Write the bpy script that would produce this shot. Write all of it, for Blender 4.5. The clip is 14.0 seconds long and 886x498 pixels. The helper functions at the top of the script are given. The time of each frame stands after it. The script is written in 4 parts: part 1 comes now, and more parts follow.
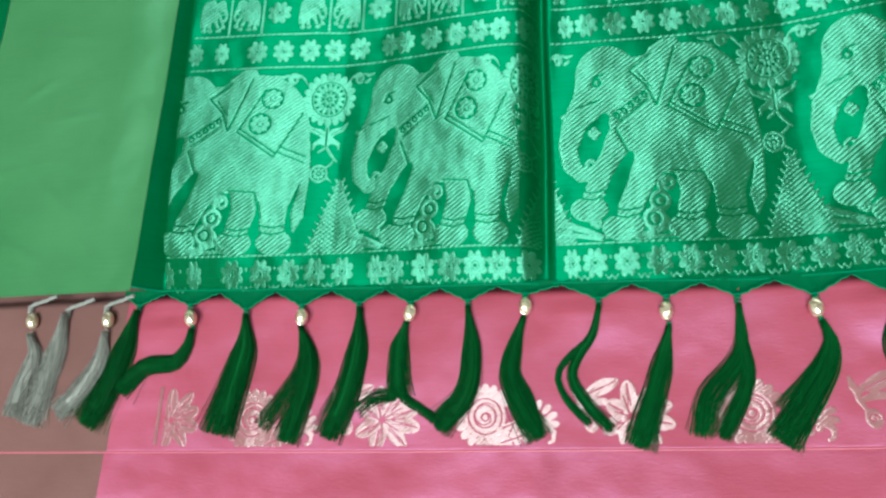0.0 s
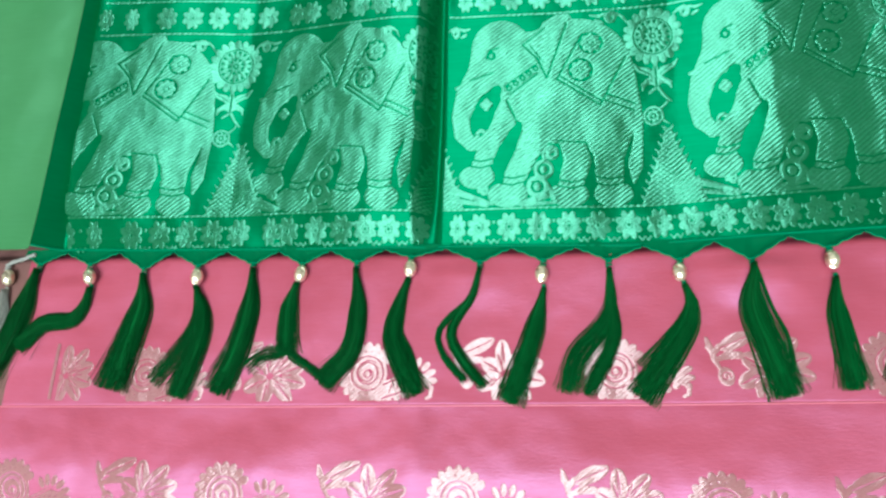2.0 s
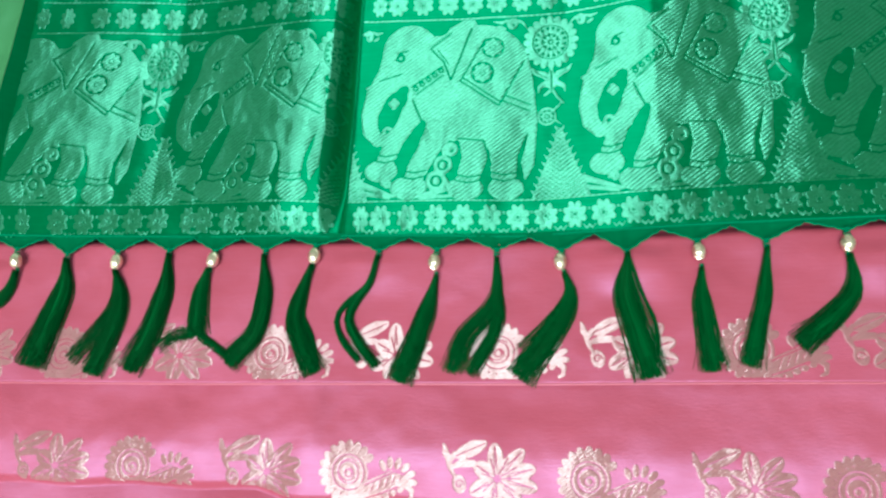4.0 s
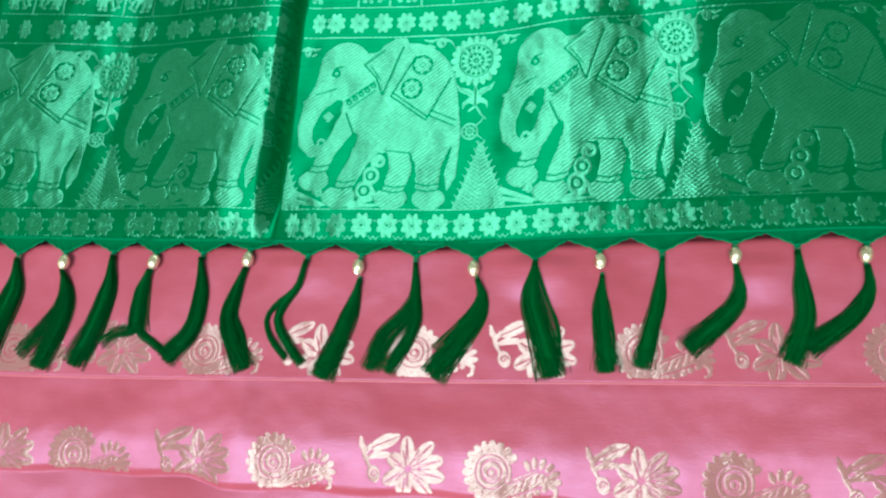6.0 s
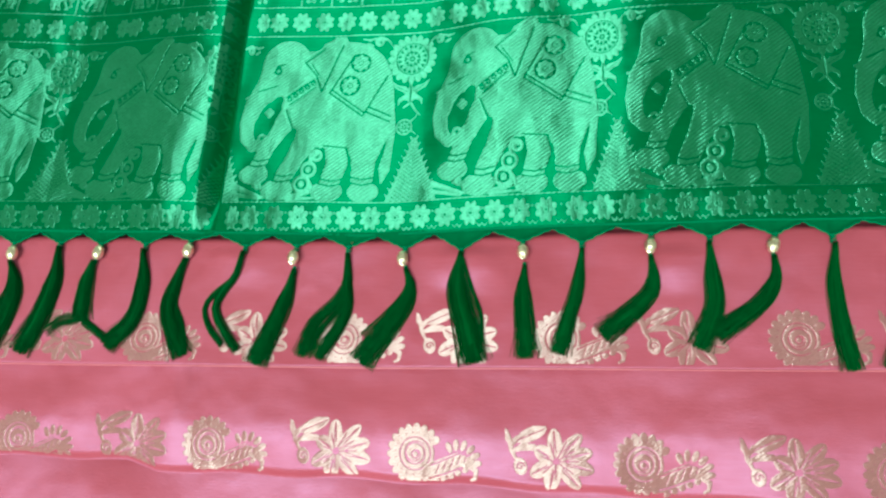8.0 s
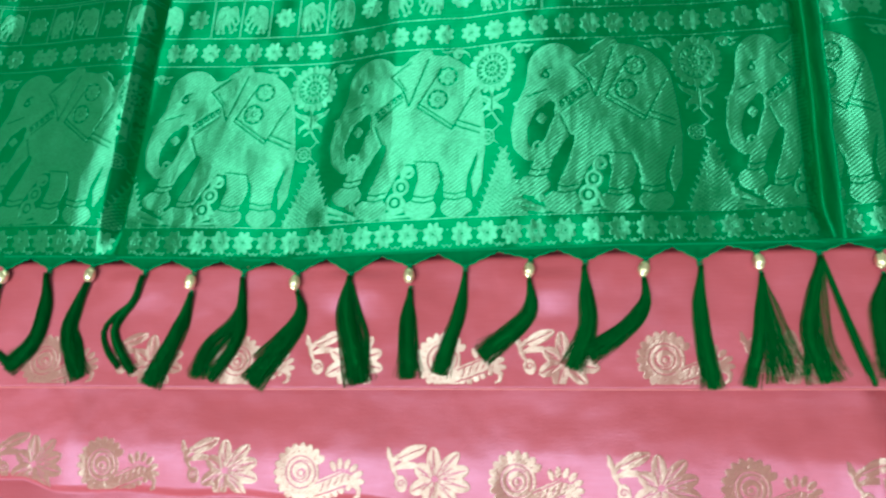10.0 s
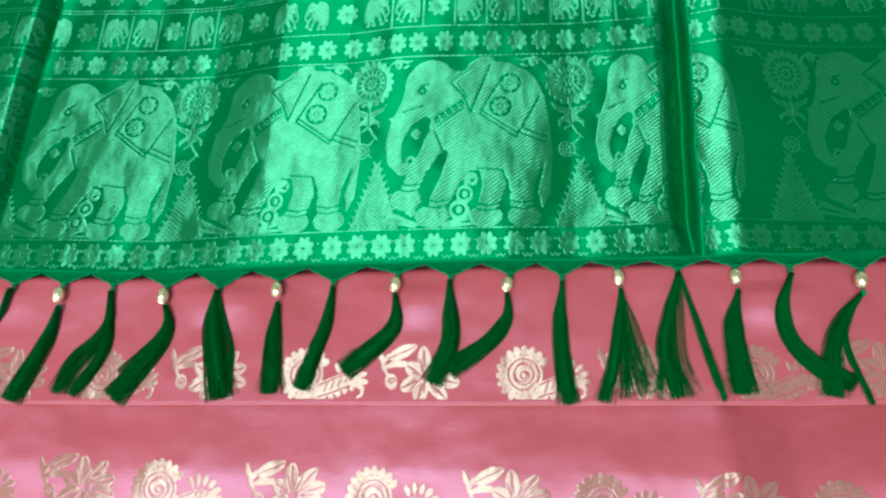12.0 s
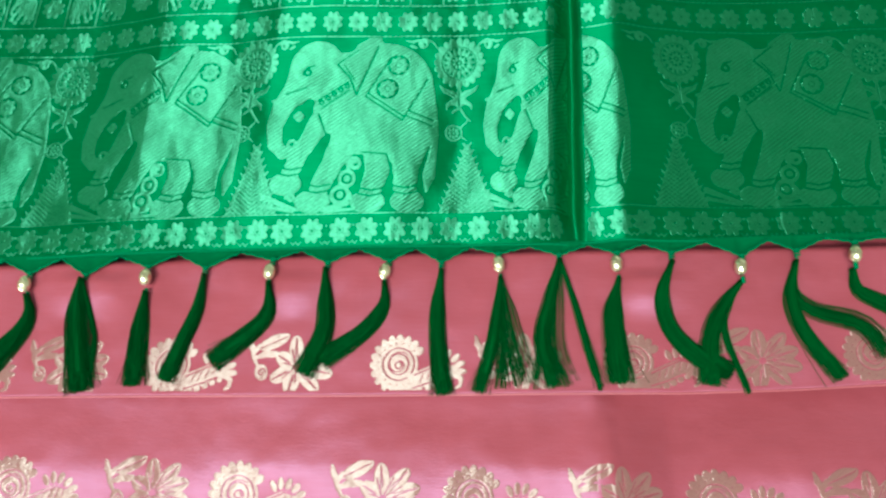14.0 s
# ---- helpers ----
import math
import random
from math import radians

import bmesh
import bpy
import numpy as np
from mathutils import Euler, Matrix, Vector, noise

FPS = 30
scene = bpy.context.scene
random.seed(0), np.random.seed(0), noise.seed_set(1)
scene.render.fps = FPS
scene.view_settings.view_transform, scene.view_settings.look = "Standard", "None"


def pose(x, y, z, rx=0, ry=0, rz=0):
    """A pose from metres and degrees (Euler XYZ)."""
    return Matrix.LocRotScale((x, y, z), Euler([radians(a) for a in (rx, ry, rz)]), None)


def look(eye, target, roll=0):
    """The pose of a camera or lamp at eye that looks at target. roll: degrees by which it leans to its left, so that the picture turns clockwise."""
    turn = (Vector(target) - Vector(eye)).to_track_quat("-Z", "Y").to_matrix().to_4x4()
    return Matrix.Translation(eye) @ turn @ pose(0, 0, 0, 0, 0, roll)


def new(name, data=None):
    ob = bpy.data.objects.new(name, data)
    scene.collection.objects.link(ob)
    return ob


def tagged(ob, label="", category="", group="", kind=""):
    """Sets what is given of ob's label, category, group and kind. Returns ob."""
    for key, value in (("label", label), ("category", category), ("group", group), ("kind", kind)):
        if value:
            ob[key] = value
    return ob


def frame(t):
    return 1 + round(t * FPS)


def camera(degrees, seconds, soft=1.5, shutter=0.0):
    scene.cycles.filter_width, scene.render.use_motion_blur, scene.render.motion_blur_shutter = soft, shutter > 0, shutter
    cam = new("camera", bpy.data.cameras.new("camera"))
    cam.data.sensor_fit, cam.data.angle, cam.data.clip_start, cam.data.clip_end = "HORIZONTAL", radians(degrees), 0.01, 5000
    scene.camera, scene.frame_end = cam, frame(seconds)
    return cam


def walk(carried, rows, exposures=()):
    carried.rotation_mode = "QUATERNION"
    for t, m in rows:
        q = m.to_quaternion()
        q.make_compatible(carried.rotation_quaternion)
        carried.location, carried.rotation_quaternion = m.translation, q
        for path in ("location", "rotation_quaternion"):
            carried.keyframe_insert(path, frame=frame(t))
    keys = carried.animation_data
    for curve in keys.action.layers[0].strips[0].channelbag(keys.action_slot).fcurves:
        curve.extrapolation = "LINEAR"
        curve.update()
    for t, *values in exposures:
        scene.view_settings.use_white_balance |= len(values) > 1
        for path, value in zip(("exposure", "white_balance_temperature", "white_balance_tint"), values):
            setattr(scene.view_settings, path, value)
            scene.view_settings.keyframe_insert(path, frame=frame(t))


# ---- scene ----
cam = camera(64.0, 14.0, 2.5, 0.5)
PATH = [
    (0, (0.008, 0.018, 0.362), (-0.386, 0.669, -1.488), -32.5),
    (0.5, (0.019, 0.014, 0.362), (-0.371, 0.658, -1.49), -32.1),
    (1, (0.031, 0.01, 0.363), (-0.332, 0.646, -1.498), -30.4),
    (1.5, (0.043, 0.002, 0.358), (-0.292, 0.635, -1.51), -28.2),
    (2, (0.056, 0.001, 0.36), (-0.276, 0.629, -1.51), -28.3),
    (2.5, (0.066, -0.003, 0.359), (-0.259, 0.625, -1.512), -27.8),
    (3, (0.075, -0.005, 0.364), (-0.251, 0.629, -1.505), -27.4),
    (3.5, (0.088, -0.009, 0.369), (-0.239, 0.642, -1.493), -26.7),
    (4, (0.111, -0.015, 0.371), (-0.204, 0.634, -1.494), -25.6),
    (4.2, (0.118, -0.012, 0.371), (-0.203, 0.63, -1.496), -26.5),
    (6.3, (0.166, -0.017, 0.398), (-0.134, 0.616, -1.475), -24.3),
    (6.5, (0.173, -0.018, 0.4), (-0.126, 0.623, -1.471), -24.3),
    (7, (0.184, -0.02, 0.399), (-0.108, 0.621, -1.473), -23.3),
    (7.2, (0.186, -0.022, 0.399), (-0.104, 0.611, -1.475), -23.4),
    (9.3, (0.232, -0.026, 0.407), (-0.07, 0.61, -1.465), -24.7),
    (9.5, (0.238, -0.029, 0.408), (-0.061, 0.624, -1.458), -23.8),
    (10, (0.26, -0.022, 0.409), (0.001, 0.655, -1.455), -20.3),
    (10.5, (0.282, -0.019, 0.407), (0.038, 0.654, -1.46), -19.2),
    (11, (0.3, -0.021, 0.404), (0.063, 0.671, -1.457), -17.9),
    (11.5, (0.312, -0.02, 0.406), (0.105, 0.689, -1.453), -15.3),
    (12, (0.327, -0.021, 0.402), (0.124, 0.7, -1.452), -15.1),
    (12.5, (0.339, -0.022, 0.4), (0.138, 0.703, -1.453), -15.2),
    (13, (0.354, -0.022, 0.396), (0.158, 0.71, -1.455), -14.6),
    (13.5, (0.366, -0.022, 0.39), (0.216, 0.72, -1.461), -11.2),
    (14, (0.379, -0.023, 0.381), (0.258, 0.705, -1.477), -9.1),
]
walk(cam, [(t, look(eye, target, roll)) for t, eye, target, roll in PATH],
     exposures=[(0, 0.03, 5940, 15), (0.5, 0.08, 5910, 17), (1.5, 0.18, 5840, 16), (2.5, 0.14, 5810, 14), (3, 0.03, 5810, 11), (4, 0.12, 5810, 10), (6.5, 0.04, 5990, 0), (9.5, 0.0, 6320, -8), (10.5, 0.12, 6330, -10), (12, 0.07, 6250, -9), (14, 0.06, 6250, -8)])

# ---- light: one wide area light added over the cloth, source unseen; pale closed room ----
def node_mat(name):
    m = bpy.data.materials.new(name)
    m.use_nodes = True
    return m, m.node_tree.nodes, m.node_tree.links, m.node_tree.nodes["Principled BSDF"]


world = bpy.data.worlds.new("sky")
scene.world = world
world.use_nodes = True
sky = world.node_tree.nodes.new("ShaderNodeTexSky")
sky.sky_type, sky.sun_disc = "NISHITA", False
sky.sun_elevation, sky.sun_rotation = radians(40), radians(0)
world.node_tree.links.new(sky.outputs[0], world.node_tree.nodes["Background"].inputs[0])
world.node_tree.nodes["Background"].inputs[1].default_value = 0.1

WX0, WX1, WY0, WY1, CEIL = -0.95, 0.38, -1.6, -0.4, 2.4
lamp = bpy.data.lights.new("added_overhead_light", "AREA")
lamp.shape, lamp.size, lamp.size_y = "RECTANGLE", WX1 - WX0 - 0.04, WY1 - WY0 - 0.04
lamp.energy, lamp.color = 114, (0.97, 1.0, 0.98)
added_overhead_light = new("added_overhead_light", lamp)
added_overhead_light.matrix_world = pose((WX0 + WX1) / 2, (WY0 + WY1) / 2, CEIL - 0.01, 0, 0, 0)


# ---- materials ----
def ramp(nodes, links, source, stops):
    r = nodes.new("ShaderNodeValToRGB")
    while len(r.color_ramp.elements) < len(stops):
        r.color_ramp.elements.new(0.5)
    for e, (p, c) in zip(r.color_ramp.elements, stops):
        e.position, e.color = p, (*c, 1)
    links.new(source, r.inputs[0])
    return r.outputs[0]


def mapped(nodes, links, scale, turn=0.0):
    c = nodes.new("ShaderNodeTexCoord")
    m = nodes.new("ShaderNodeMapping")
    m.inputs["Scale"].default_value = scale
    m.inputs["Rotation"].default_value = (0, 0, radians(turn))
    links.new(c.outputs["Object"], m.inputs[0])
    return m.outputs[0]


def tex_noise(nodes, links, vec, scale, detail=3):
    n = nodes.new("ShaderNodeTexNoise")
    n.inputs["Scale"].default_value, n.inputs["Detail"].default_value = scale, detail
    links.new(vec, n.inputs["Vector"])
    return n.outputs["Fac"]


def tex_wave(nodes, links, vec, scale, distortion=0.0):
    n = nodes.new("ShaderNodeTexWave")
    n.inputs["Scale"].default_value, n.inputs["Distortion"].default_value = scale, distortion
    n.inputs["Detail"].default_value = 1
    links.new(vec, n.inputs["Vector"])
    return n.outputs["Fac"]


def silk(name, dark, light, gloss, amount, rough=0.5, sided=0.9):
    """Woven silk: matt dyed threads with a directional sheen across the weft."""
    m, n, l, b = node_mat(name)
    vec = mapped(n, l, (1, 1, 1))
    blotch = tex_noise(n, l, vec, 14, 4)
    l.new(ramp(n, l, blotch, [(0.3, dark), (0.7, light)]), b.inputs["Base Color"])
    b.inputs["Roughness"].default_value = 0.75
    b.inputs["Specular IOR Level"].default_value = 0.05
    g = n.new("ShaderNodeBsdfAnisotropic")
    g.inputs["Color"].default_value = (*gloss, 1)
    g.inputs["Roughness"].default_value = rough
    g.inputs["Anisotropy"].default_value = sided
    t = n.new("ShaderNodeCombineXYZ")
    t.inputs[0].default_value = 1.0
    l.new(t.outputs[0], g.inputs["Tangent"])
    mix = n.new("ShaderNodeMixShader")
    slub = tex_noise(n, l, mapped(n, l, (20, 400, 20)), 3, 2)
    f = n.new("ShaderNodeMapRange")
    f.inputs["From Min"].default_value, f.inputs["From Max"].default_value = 0.3, 0.7
    f.inputs["To Min"].default_value, f.inputs["To Max"].default_value = amount * 0.88, amount * 1.12
    l.new(slub, f.inputs["Value"])
    l.new(f.outputs[0], mix.inputs[0])
    l.new(b.outputs[0], mix.inputs[1])
    l.new(g.outputs[0], mix.inputs[2])
    l.new(mix.outputs[0], n["Material Output"].inputs[0])
    bump = n.new("ShaderNodeBump")
    bump.inputs["Strength"].default_value, bump.inputs["Distance"].default_value = 0.25, 0.0004
    rib = tex_noise(n, l, mapped(n, l, (300, 1500, 300)), 1, 2)
    l.new(rib, bump.inputs["Height"])
    soft = n.new("ShaderNodeBump")
    soft.inputs["Strength"].default_value, soft.inputs["Distance"].default_value = 0.4, 0.009
    l.new(tex_noise(n, l, vec, 22, 2), soft.inputs["Height"])
    l.new(soft.outputs[0], bump.inputs["Normal"])
    for s in (b, g):
        l.new(bump.outputs[0], s.inputs["Normal"])
    return m


def zari(name, base, thread, rough, hatch=True, share=0.75):
    """Metal thread floated over the ground weave in diagonal steps."""
    m, n, l, b = node_mat(name)
    lines = tex_wave(n, l, mapped(n, l, (1, 1, 1), 52), 150 if hatch else 190, 0.6)
    wear = tex_noise(n, l, mapped(n, l, (1, 1, 1)), 60, 4)
    b.inputs["Base Color"].default_value = (*thread, 1)
    b.inputs["Roughness"].default_value = 0.8
    b.inputs["Specular IOR Level"].default_value = 0.05
    g = n.new("ShaderNodeBsdfAnisotropic")
    l.new(ramp(n, l, wear, [(0.25, tuple(c * 0.8 for c in base)), (0.7, base)]), g.inputs["Color"])
    g.inputs["Roughness"].default_value = rough
    g.inputs["Anisotropy"].default_value = 0.9
    t = n.new("ShaderNodeCombineXYZ")
    t.inputs[0].default_value = 1.0
    l.new(t.outputs[0], g.inputs["Tangent"])
    mix = n.new("ShaderNodeMixShader")
    f = n.new("ShaderNodeMapRange")
    f.inputs["From Min"].default_value, f.inputs["From Max"].default_value = 0.1, 0.6
    f.inputs["To Min"].default_value, f.inputs["To Max"].default_value = (0.38 if hatch else 0.85), 1.0
    l.new(lines, f.inputs["Value"])
    patch = n.new("ShaderNodeMapRange")
    patch.inputs["From Min"].default_value, patch.inputs["From Max"].default_value = 0.35, 0.65
    l.new(tex_noise(n, l, mapped(n, l, (1, 1, 1)), 45, 3), patch.inputs["Value"])
    blend = n.new("ShaderNodeMix")
    blend.inputs[2].default_value = 0.85
    l.new(patch.outputs[0], blend.inputs[0])
    l.new(f.outputs[0], blend.inputs[3])
    grain = n.new("ShaderNodeMapRange")
    grain.inputs["From Min"].default_value, grain.inputs["From Max"].default_value = 0.3, 0.7
    grain.inputs["To Min"].default_value, grain.inputs["To Max"].default_value = share * 0.7, share * 1.15
    l.new(tex_noise(n, l, mapped(n, l, (500, 1400, 500)), 1, 2), grain.inputs["Value"])
    both = n.new("ShaderNodeMath")
    both.operation = "MULTIPLY"
    l.new(blend.outputs[0], both.inputs[0])
    l.new(grain.outputs[0], both.inputs[1])
    l.new(both.outputs[0], mix.inputs[0])
    l.new(b.outputs[0], mix.inputs[1])
    l.new(g.outputs[0], mix.inputs[2])
    l.new(mix.outputs[0], n["Material Output"].inputs[0])
    bump = n.new("ShaderNodeBump")
    bump.inputs["Strength"].default_value, bump.inputs["Distance"].default_value = 0.45, 0.0004
    nap = n.new("ShaderNodeMix")
    nap.inputs[0].default_value = 0.35 if hatch else 0.75
    l.new(lines, nap.inputs[2])
    l.new(tex_noise(n, l, mapped(n, l, (1, 1.6, 1)), 480, 3), nap.inputs[3])
    l.new(nap.outputs[0], bump.inputs["Height"])
    soft = n.new("ShaderNodeBump")
    soft.inputs["Strength"].default_value, soft.inputs["Distance"].default_value = 0.33, 0.006
    l.new(tex_noise(n, l, mapped(n, l, (1, 0.6, 1)), 48, 2), soft.inputs["Height"])
    l.new(soft.outputs[0], bump.inputs["Normal"])
    for s in (b, g):
        l.new(bump.outputs[0], s.inputs["Normal"])
    return m


def plain(name, c, rough, metal=0.0, spread=0.12, scale=30):
    m, n, l, b = node_mat(name)
    f = tex_noise(n, l, mapped(n, l, (1, 1, 1)), scale, 4)
    l.new(ramp(n, l, f, [(0.3, tuple(v * (1 - spread) for v in c)), (0.7, tuple(min(1, v * (1 + spread)) for v in c))]), b.inputs["Base Color"])
    b.inputs["Roughness"].default_value, b.inputs["Metallic"].default_value = rough, metal
    return m


def yarn(name, dark, light, rough=0.45):
    """Loose silk floss; each thread takes its own shade."""
    m, n, l, b = node_mat(name)
    g = n.new("ShaderNodeNewGeometry")
    l.new(ramp(n, l, g.outputs["Random Per Island"], [(0.0, dark), (1.0, light)]), b.inputs["Base Color"])
    b.inputs["Roughness"].default_value = rough
    b.inputs["Specular IOR Level"].default_value = 0.05
    return m


GREEN_SILK = silk("green_silk", (0.0, 0.077, 0.0175), (0.0, 0.093, 0.025), (0.0, 0.95, 0.42), 0.125, 0.65, 0.85)
BORDER_SILK = silk("pale_green_tissue", (0.035, 0.17, 0.05), (0.05, 0.2, 0.065), (0.4, 0.95, 0.6), 0.075, 0.65, 0.6)
PINK_SILK = silk("pink_silk", (0.328, 0.052, 0.066), (0.382, 0.066, 0.087), (0.8, 0.58, 1.0), 0.095, 0.5, -0.35)
# lighter copy of the pink silk: the fold lip's highlight, put into the colour
PINK_LIT_LIP = silk("pink_lit_lip", (0.44, 0.1, 0.12), (0.5, 0.13, 0.15), (1.0, 0.75, 0.9), 0.08, 0.6, 0.3)
BROWN_SILK = silk("brown_tissue", (0.14, 0.07, 0.056), (0.18, 0.095, 0.076), (0.8, 0.6, 0.55), 0.05, 0.65, 0.5)
GREEN_ZARI = zari("green_zari", (0.26, 1.0, 0.65), (0.003, 0.108, 0.030), 0.66, True, 0.44)
FINE_ZARI = zari("fine_green_zari", (0.26, 1.0, 0.65), (0.003, 0.108, 0.030), 0.66, False, 0.42)
SILVER_ZARI = zari("silver_zari", (0.9, 0.84, 0.77), (0.36, 0.145, 0.14), 0.6, False, 0.41)
GREEN_YARN = yarn("green_floss", (0.0, 0.036, 0.005), (0.001, 0.094, 0.017), 0.6)
GREEN_WEB = yarn("green_crochet", (0.0, 0.085, 0.026), (0.0, 0.115, 0.038), 0.7)
GREEN_CORD = yarn("green_cord", (0.0, 0.1, 0.035), (0.0, 0.2, 0.08))
SILVER_YARN = yarn("silver_floss", (0.11, 0.125, 0.09), (0.38, 0.41, 0.34), 0.4)
SILVER_CORD = yarn("silver_cord", (0.2, 0.22, 0.17), (0.36, 0.39, 0.33), 0.4)
GOLD = plain("pale_gold_metal", (0.93, 0.84, 0.56), 0.36, 1.0, 0.2, 500)
WALL = plain("wall_paint", (0.62, 0.61, 0.58), 0.9, 0, 0.05, 3)
FLOOR = plain("floor_tile", (0.45, 0.42, 0.38), 0.5, 0, 0.1, 6)


# ---- mesh helpers ----
def raw(name, verts, faces, material, smooth=True):
    me = bpy.data.meshes.new(name)
    me.from_pydata([tuple(v) for v in verts], [], faces)
    me.materials.append(material)
    if smooth:
        me.polygons.foreach_set("use_smooth", [True] * len(me.polygons))
    me.update()
    return me


def part(name, me, parent, label=""):
    ob = new(name, me)
    ob.parent = parent
    return tagged(ob, label) if label else ob


def thing(name, label, category, group="", kind=""):
    return tagged(new(name), label, category, group, kind)


def box(name, x0, x1, y0, y1, z0, z1, material):
    v = [(x, y, z) for z in (z0, z1) for y in (y0, y1) for x in (x0, x1)]
    f = [(0, 2, 3, 1), (4, 5, 7, 6), (0, 1, 5, 4), (2, 6, 7, 3), (0, 4, 6, 2), (1, 3, 7, 5)]
    return new(name, raw(name, v, f, material, False))


def grid_mesh(name, X, Y, Z, material):
    r, c = X.shape
    i = np.arange(r * c).reshape(r, c)
    q = np.stack([i[:-1, :-1], i[:-1, 1:], i[1:, 1:], i[1:, :-1]], -1).reshape(-1, 4)
    return raw(name, np.stack([X, Y, Z], -1).reshape(-1, 3), q.tolist(), material)


# ---- an assumed room, unseen, closed round the cloth, open above for the added light ----
for name, dims in {
    "floor": (-2.2, 2.4, -2.2, 2.4, -0.16, -0.021), "wall_left": (-2.3, -2.2, -2.2, 2.4, -0.16, 2.55), "wall_right": (2.4, 2.5, -2.2, 2.4, -0.16, 2.55),
    "wall_far": (-2.2, 2.4, 2.4, 2.5, -0.16, 2.55), "wall_near": (-2.2, 2.4, -2.3, -2.2, -0.16, 2.55),
    "ceiling_left": (-2.2, WX0, -2.2, 2.4, CEIL, 2.55), "ceiling_right": (WX1, 2.4, -2.2, 2.4, CEIL, 2.55),
    "ceiling_near": (WX0, WX1, -2.2, WY0, CEIL, 2.55), "ceiling_far": (WX0, WX1, WY1, 2.4, CEIL, 2.55),
}.items():
    tagged(box(name, *dims, FLOOR if name == "floor" else WALL), "", "", "", "structure")


# ---- the lie of the cloths ----
def smooth(a, b, x):
    t = np.clip((x - a) / (b - a), 0, 1)
    return t * t * (3 - 2 * t)


def bell(x, c, w):
    return np.exp(-((x - c) / w) ** 2)


def hem_y(x):
    return np.interp(x, [-0.35, -0.23, -0.1, 0.0, 0.09, 0.13, 0.2, 0.3, 0.4, 0.5, 0.6], [0.124, 0.1245, 0.121, 0.119, 0.1165, 0.118, 0.1205, 0.123, 0.124, 0.126, 0.129])


def green_edge(x):
    """The sewn edge of the green cloth, a little behind the tips of the crochet."""
    return hem_y(x) + 0.0022


def ground_y(x):
    """The woven base line on which the elephants stand."""
    return np.interp(x, [-0.25, -0.1, 0.0, 0.1, 0.2, 0.3, 0.45, 0.6], [0.1445, 0.1440, 0.1415, 0.1405, 0.1440, 0.1465, 0.1490, 0.1520])


def pleat2(y):
    return -0.0115 + (y - 0.12) * 0.012


def pleat6(y):
    return 0.4315 + (y - 0.13) * 0.03


def border_line(y):
    return -0.2310 - (y - 0.12) * 0.02


def green_z(x, y):
    s = smooth(0.118, 0.16, y)
    k = 0.15 + 0.85 * s
    z = 0.0058 + 0.0 * x
    # the cloth climbs in two steps, under the head and the tail of the fourth elephant
    z = z + (0.0058 * np.clip((x - 0.120) / 0.048, 0, 1) - 0.0018 * np.clip((x - 0.169) / 0.044, 0, 1) + 0.0030 * np.clip((x - 0.215) / 0.030, 0, 1)) * (1 - smooth(0.47, 0.56, x)) * (0.3 + 0.7 * smooth(0.125, 0.25, y))
    # valley beside the pale border, then a sharp edge and a long fall over the first elephant
    d = x - border_line(y)
    z = z + 0.0150 * np.clip(-d / 0.0145, 0, 1) + 0.0125 * smooth(-0.0008, 0.0012, d) * (1 - np.clip((x + 0.231) / 0.1, 0, 1)) * k
    # slanting ridge across the second elephant
    r = x - (-0.100 + (y - 0.135) * 0.14)
    z = z + 0.0056 * smooth(-0.03, 0.045, r) * (1 - smooth(0.047, 0.085, r)) * k
    # narrow pleat between the second and third elephants
    d = x - pleat2(y)
    z = z - 0.0125 * smooth(-0.014, -0.001, d) * (1 - smooth(0.0, 0.0028, d)) * k
    # the third elephant falls away, the fourth rides a ridge
    z = z - 0.0026 * smooth(0.020, 0.115, x) * (1 - smooth(0.115, 0.220, x)) * k
    z = z - 0.0062 * np.clip((x - 0.256) / 0.105, 0, 1) * k + 0.0032 * np.clip((x - 0.363) / 0.055, 0, 1) * k
    # pleat across the sixth elephant
    d = x - pleat6(y)
    z = z - 0.0130 * smooth(-0.017, -0.001, d) * (1 - smooth(0.0, 0.0028, d)) * k
    z = z + 0.0036 * bell(d, 0.025, 0.012) - 0.0045 * smooth(0.025, 0.08, d) * (0.5 + 0.5 * s)
    # overlapping edge on the seventh elephant
    d = x - 0.547
    z = z + 0.0003 * smooth(-0.0007, 0.0007, d) * (1 - smooth(0.0, 0.045, d))
    # soft undulation
    z = z + 0.0005 * np.sin(38 * x + 9 * y) + 0.0004 * np.sin(71 * x - 23 * y + 1.3) + 0.0004 * np.sin(55 * y + 13 * x) + 0.00016 * np.sin(190 * x + 60 * y) * np.sin(120 * y - 30 * x)
    return z


def fold_y(x):
    return np.interp(x, [-0.35, -0.1, 0.1, 0.25, 0.36, 0.48, 0.54, 0.6], [0.0365, 0.0372, 0.0385, 0.0405, 0.0418, 0.0435, 0.0462, 0.050])


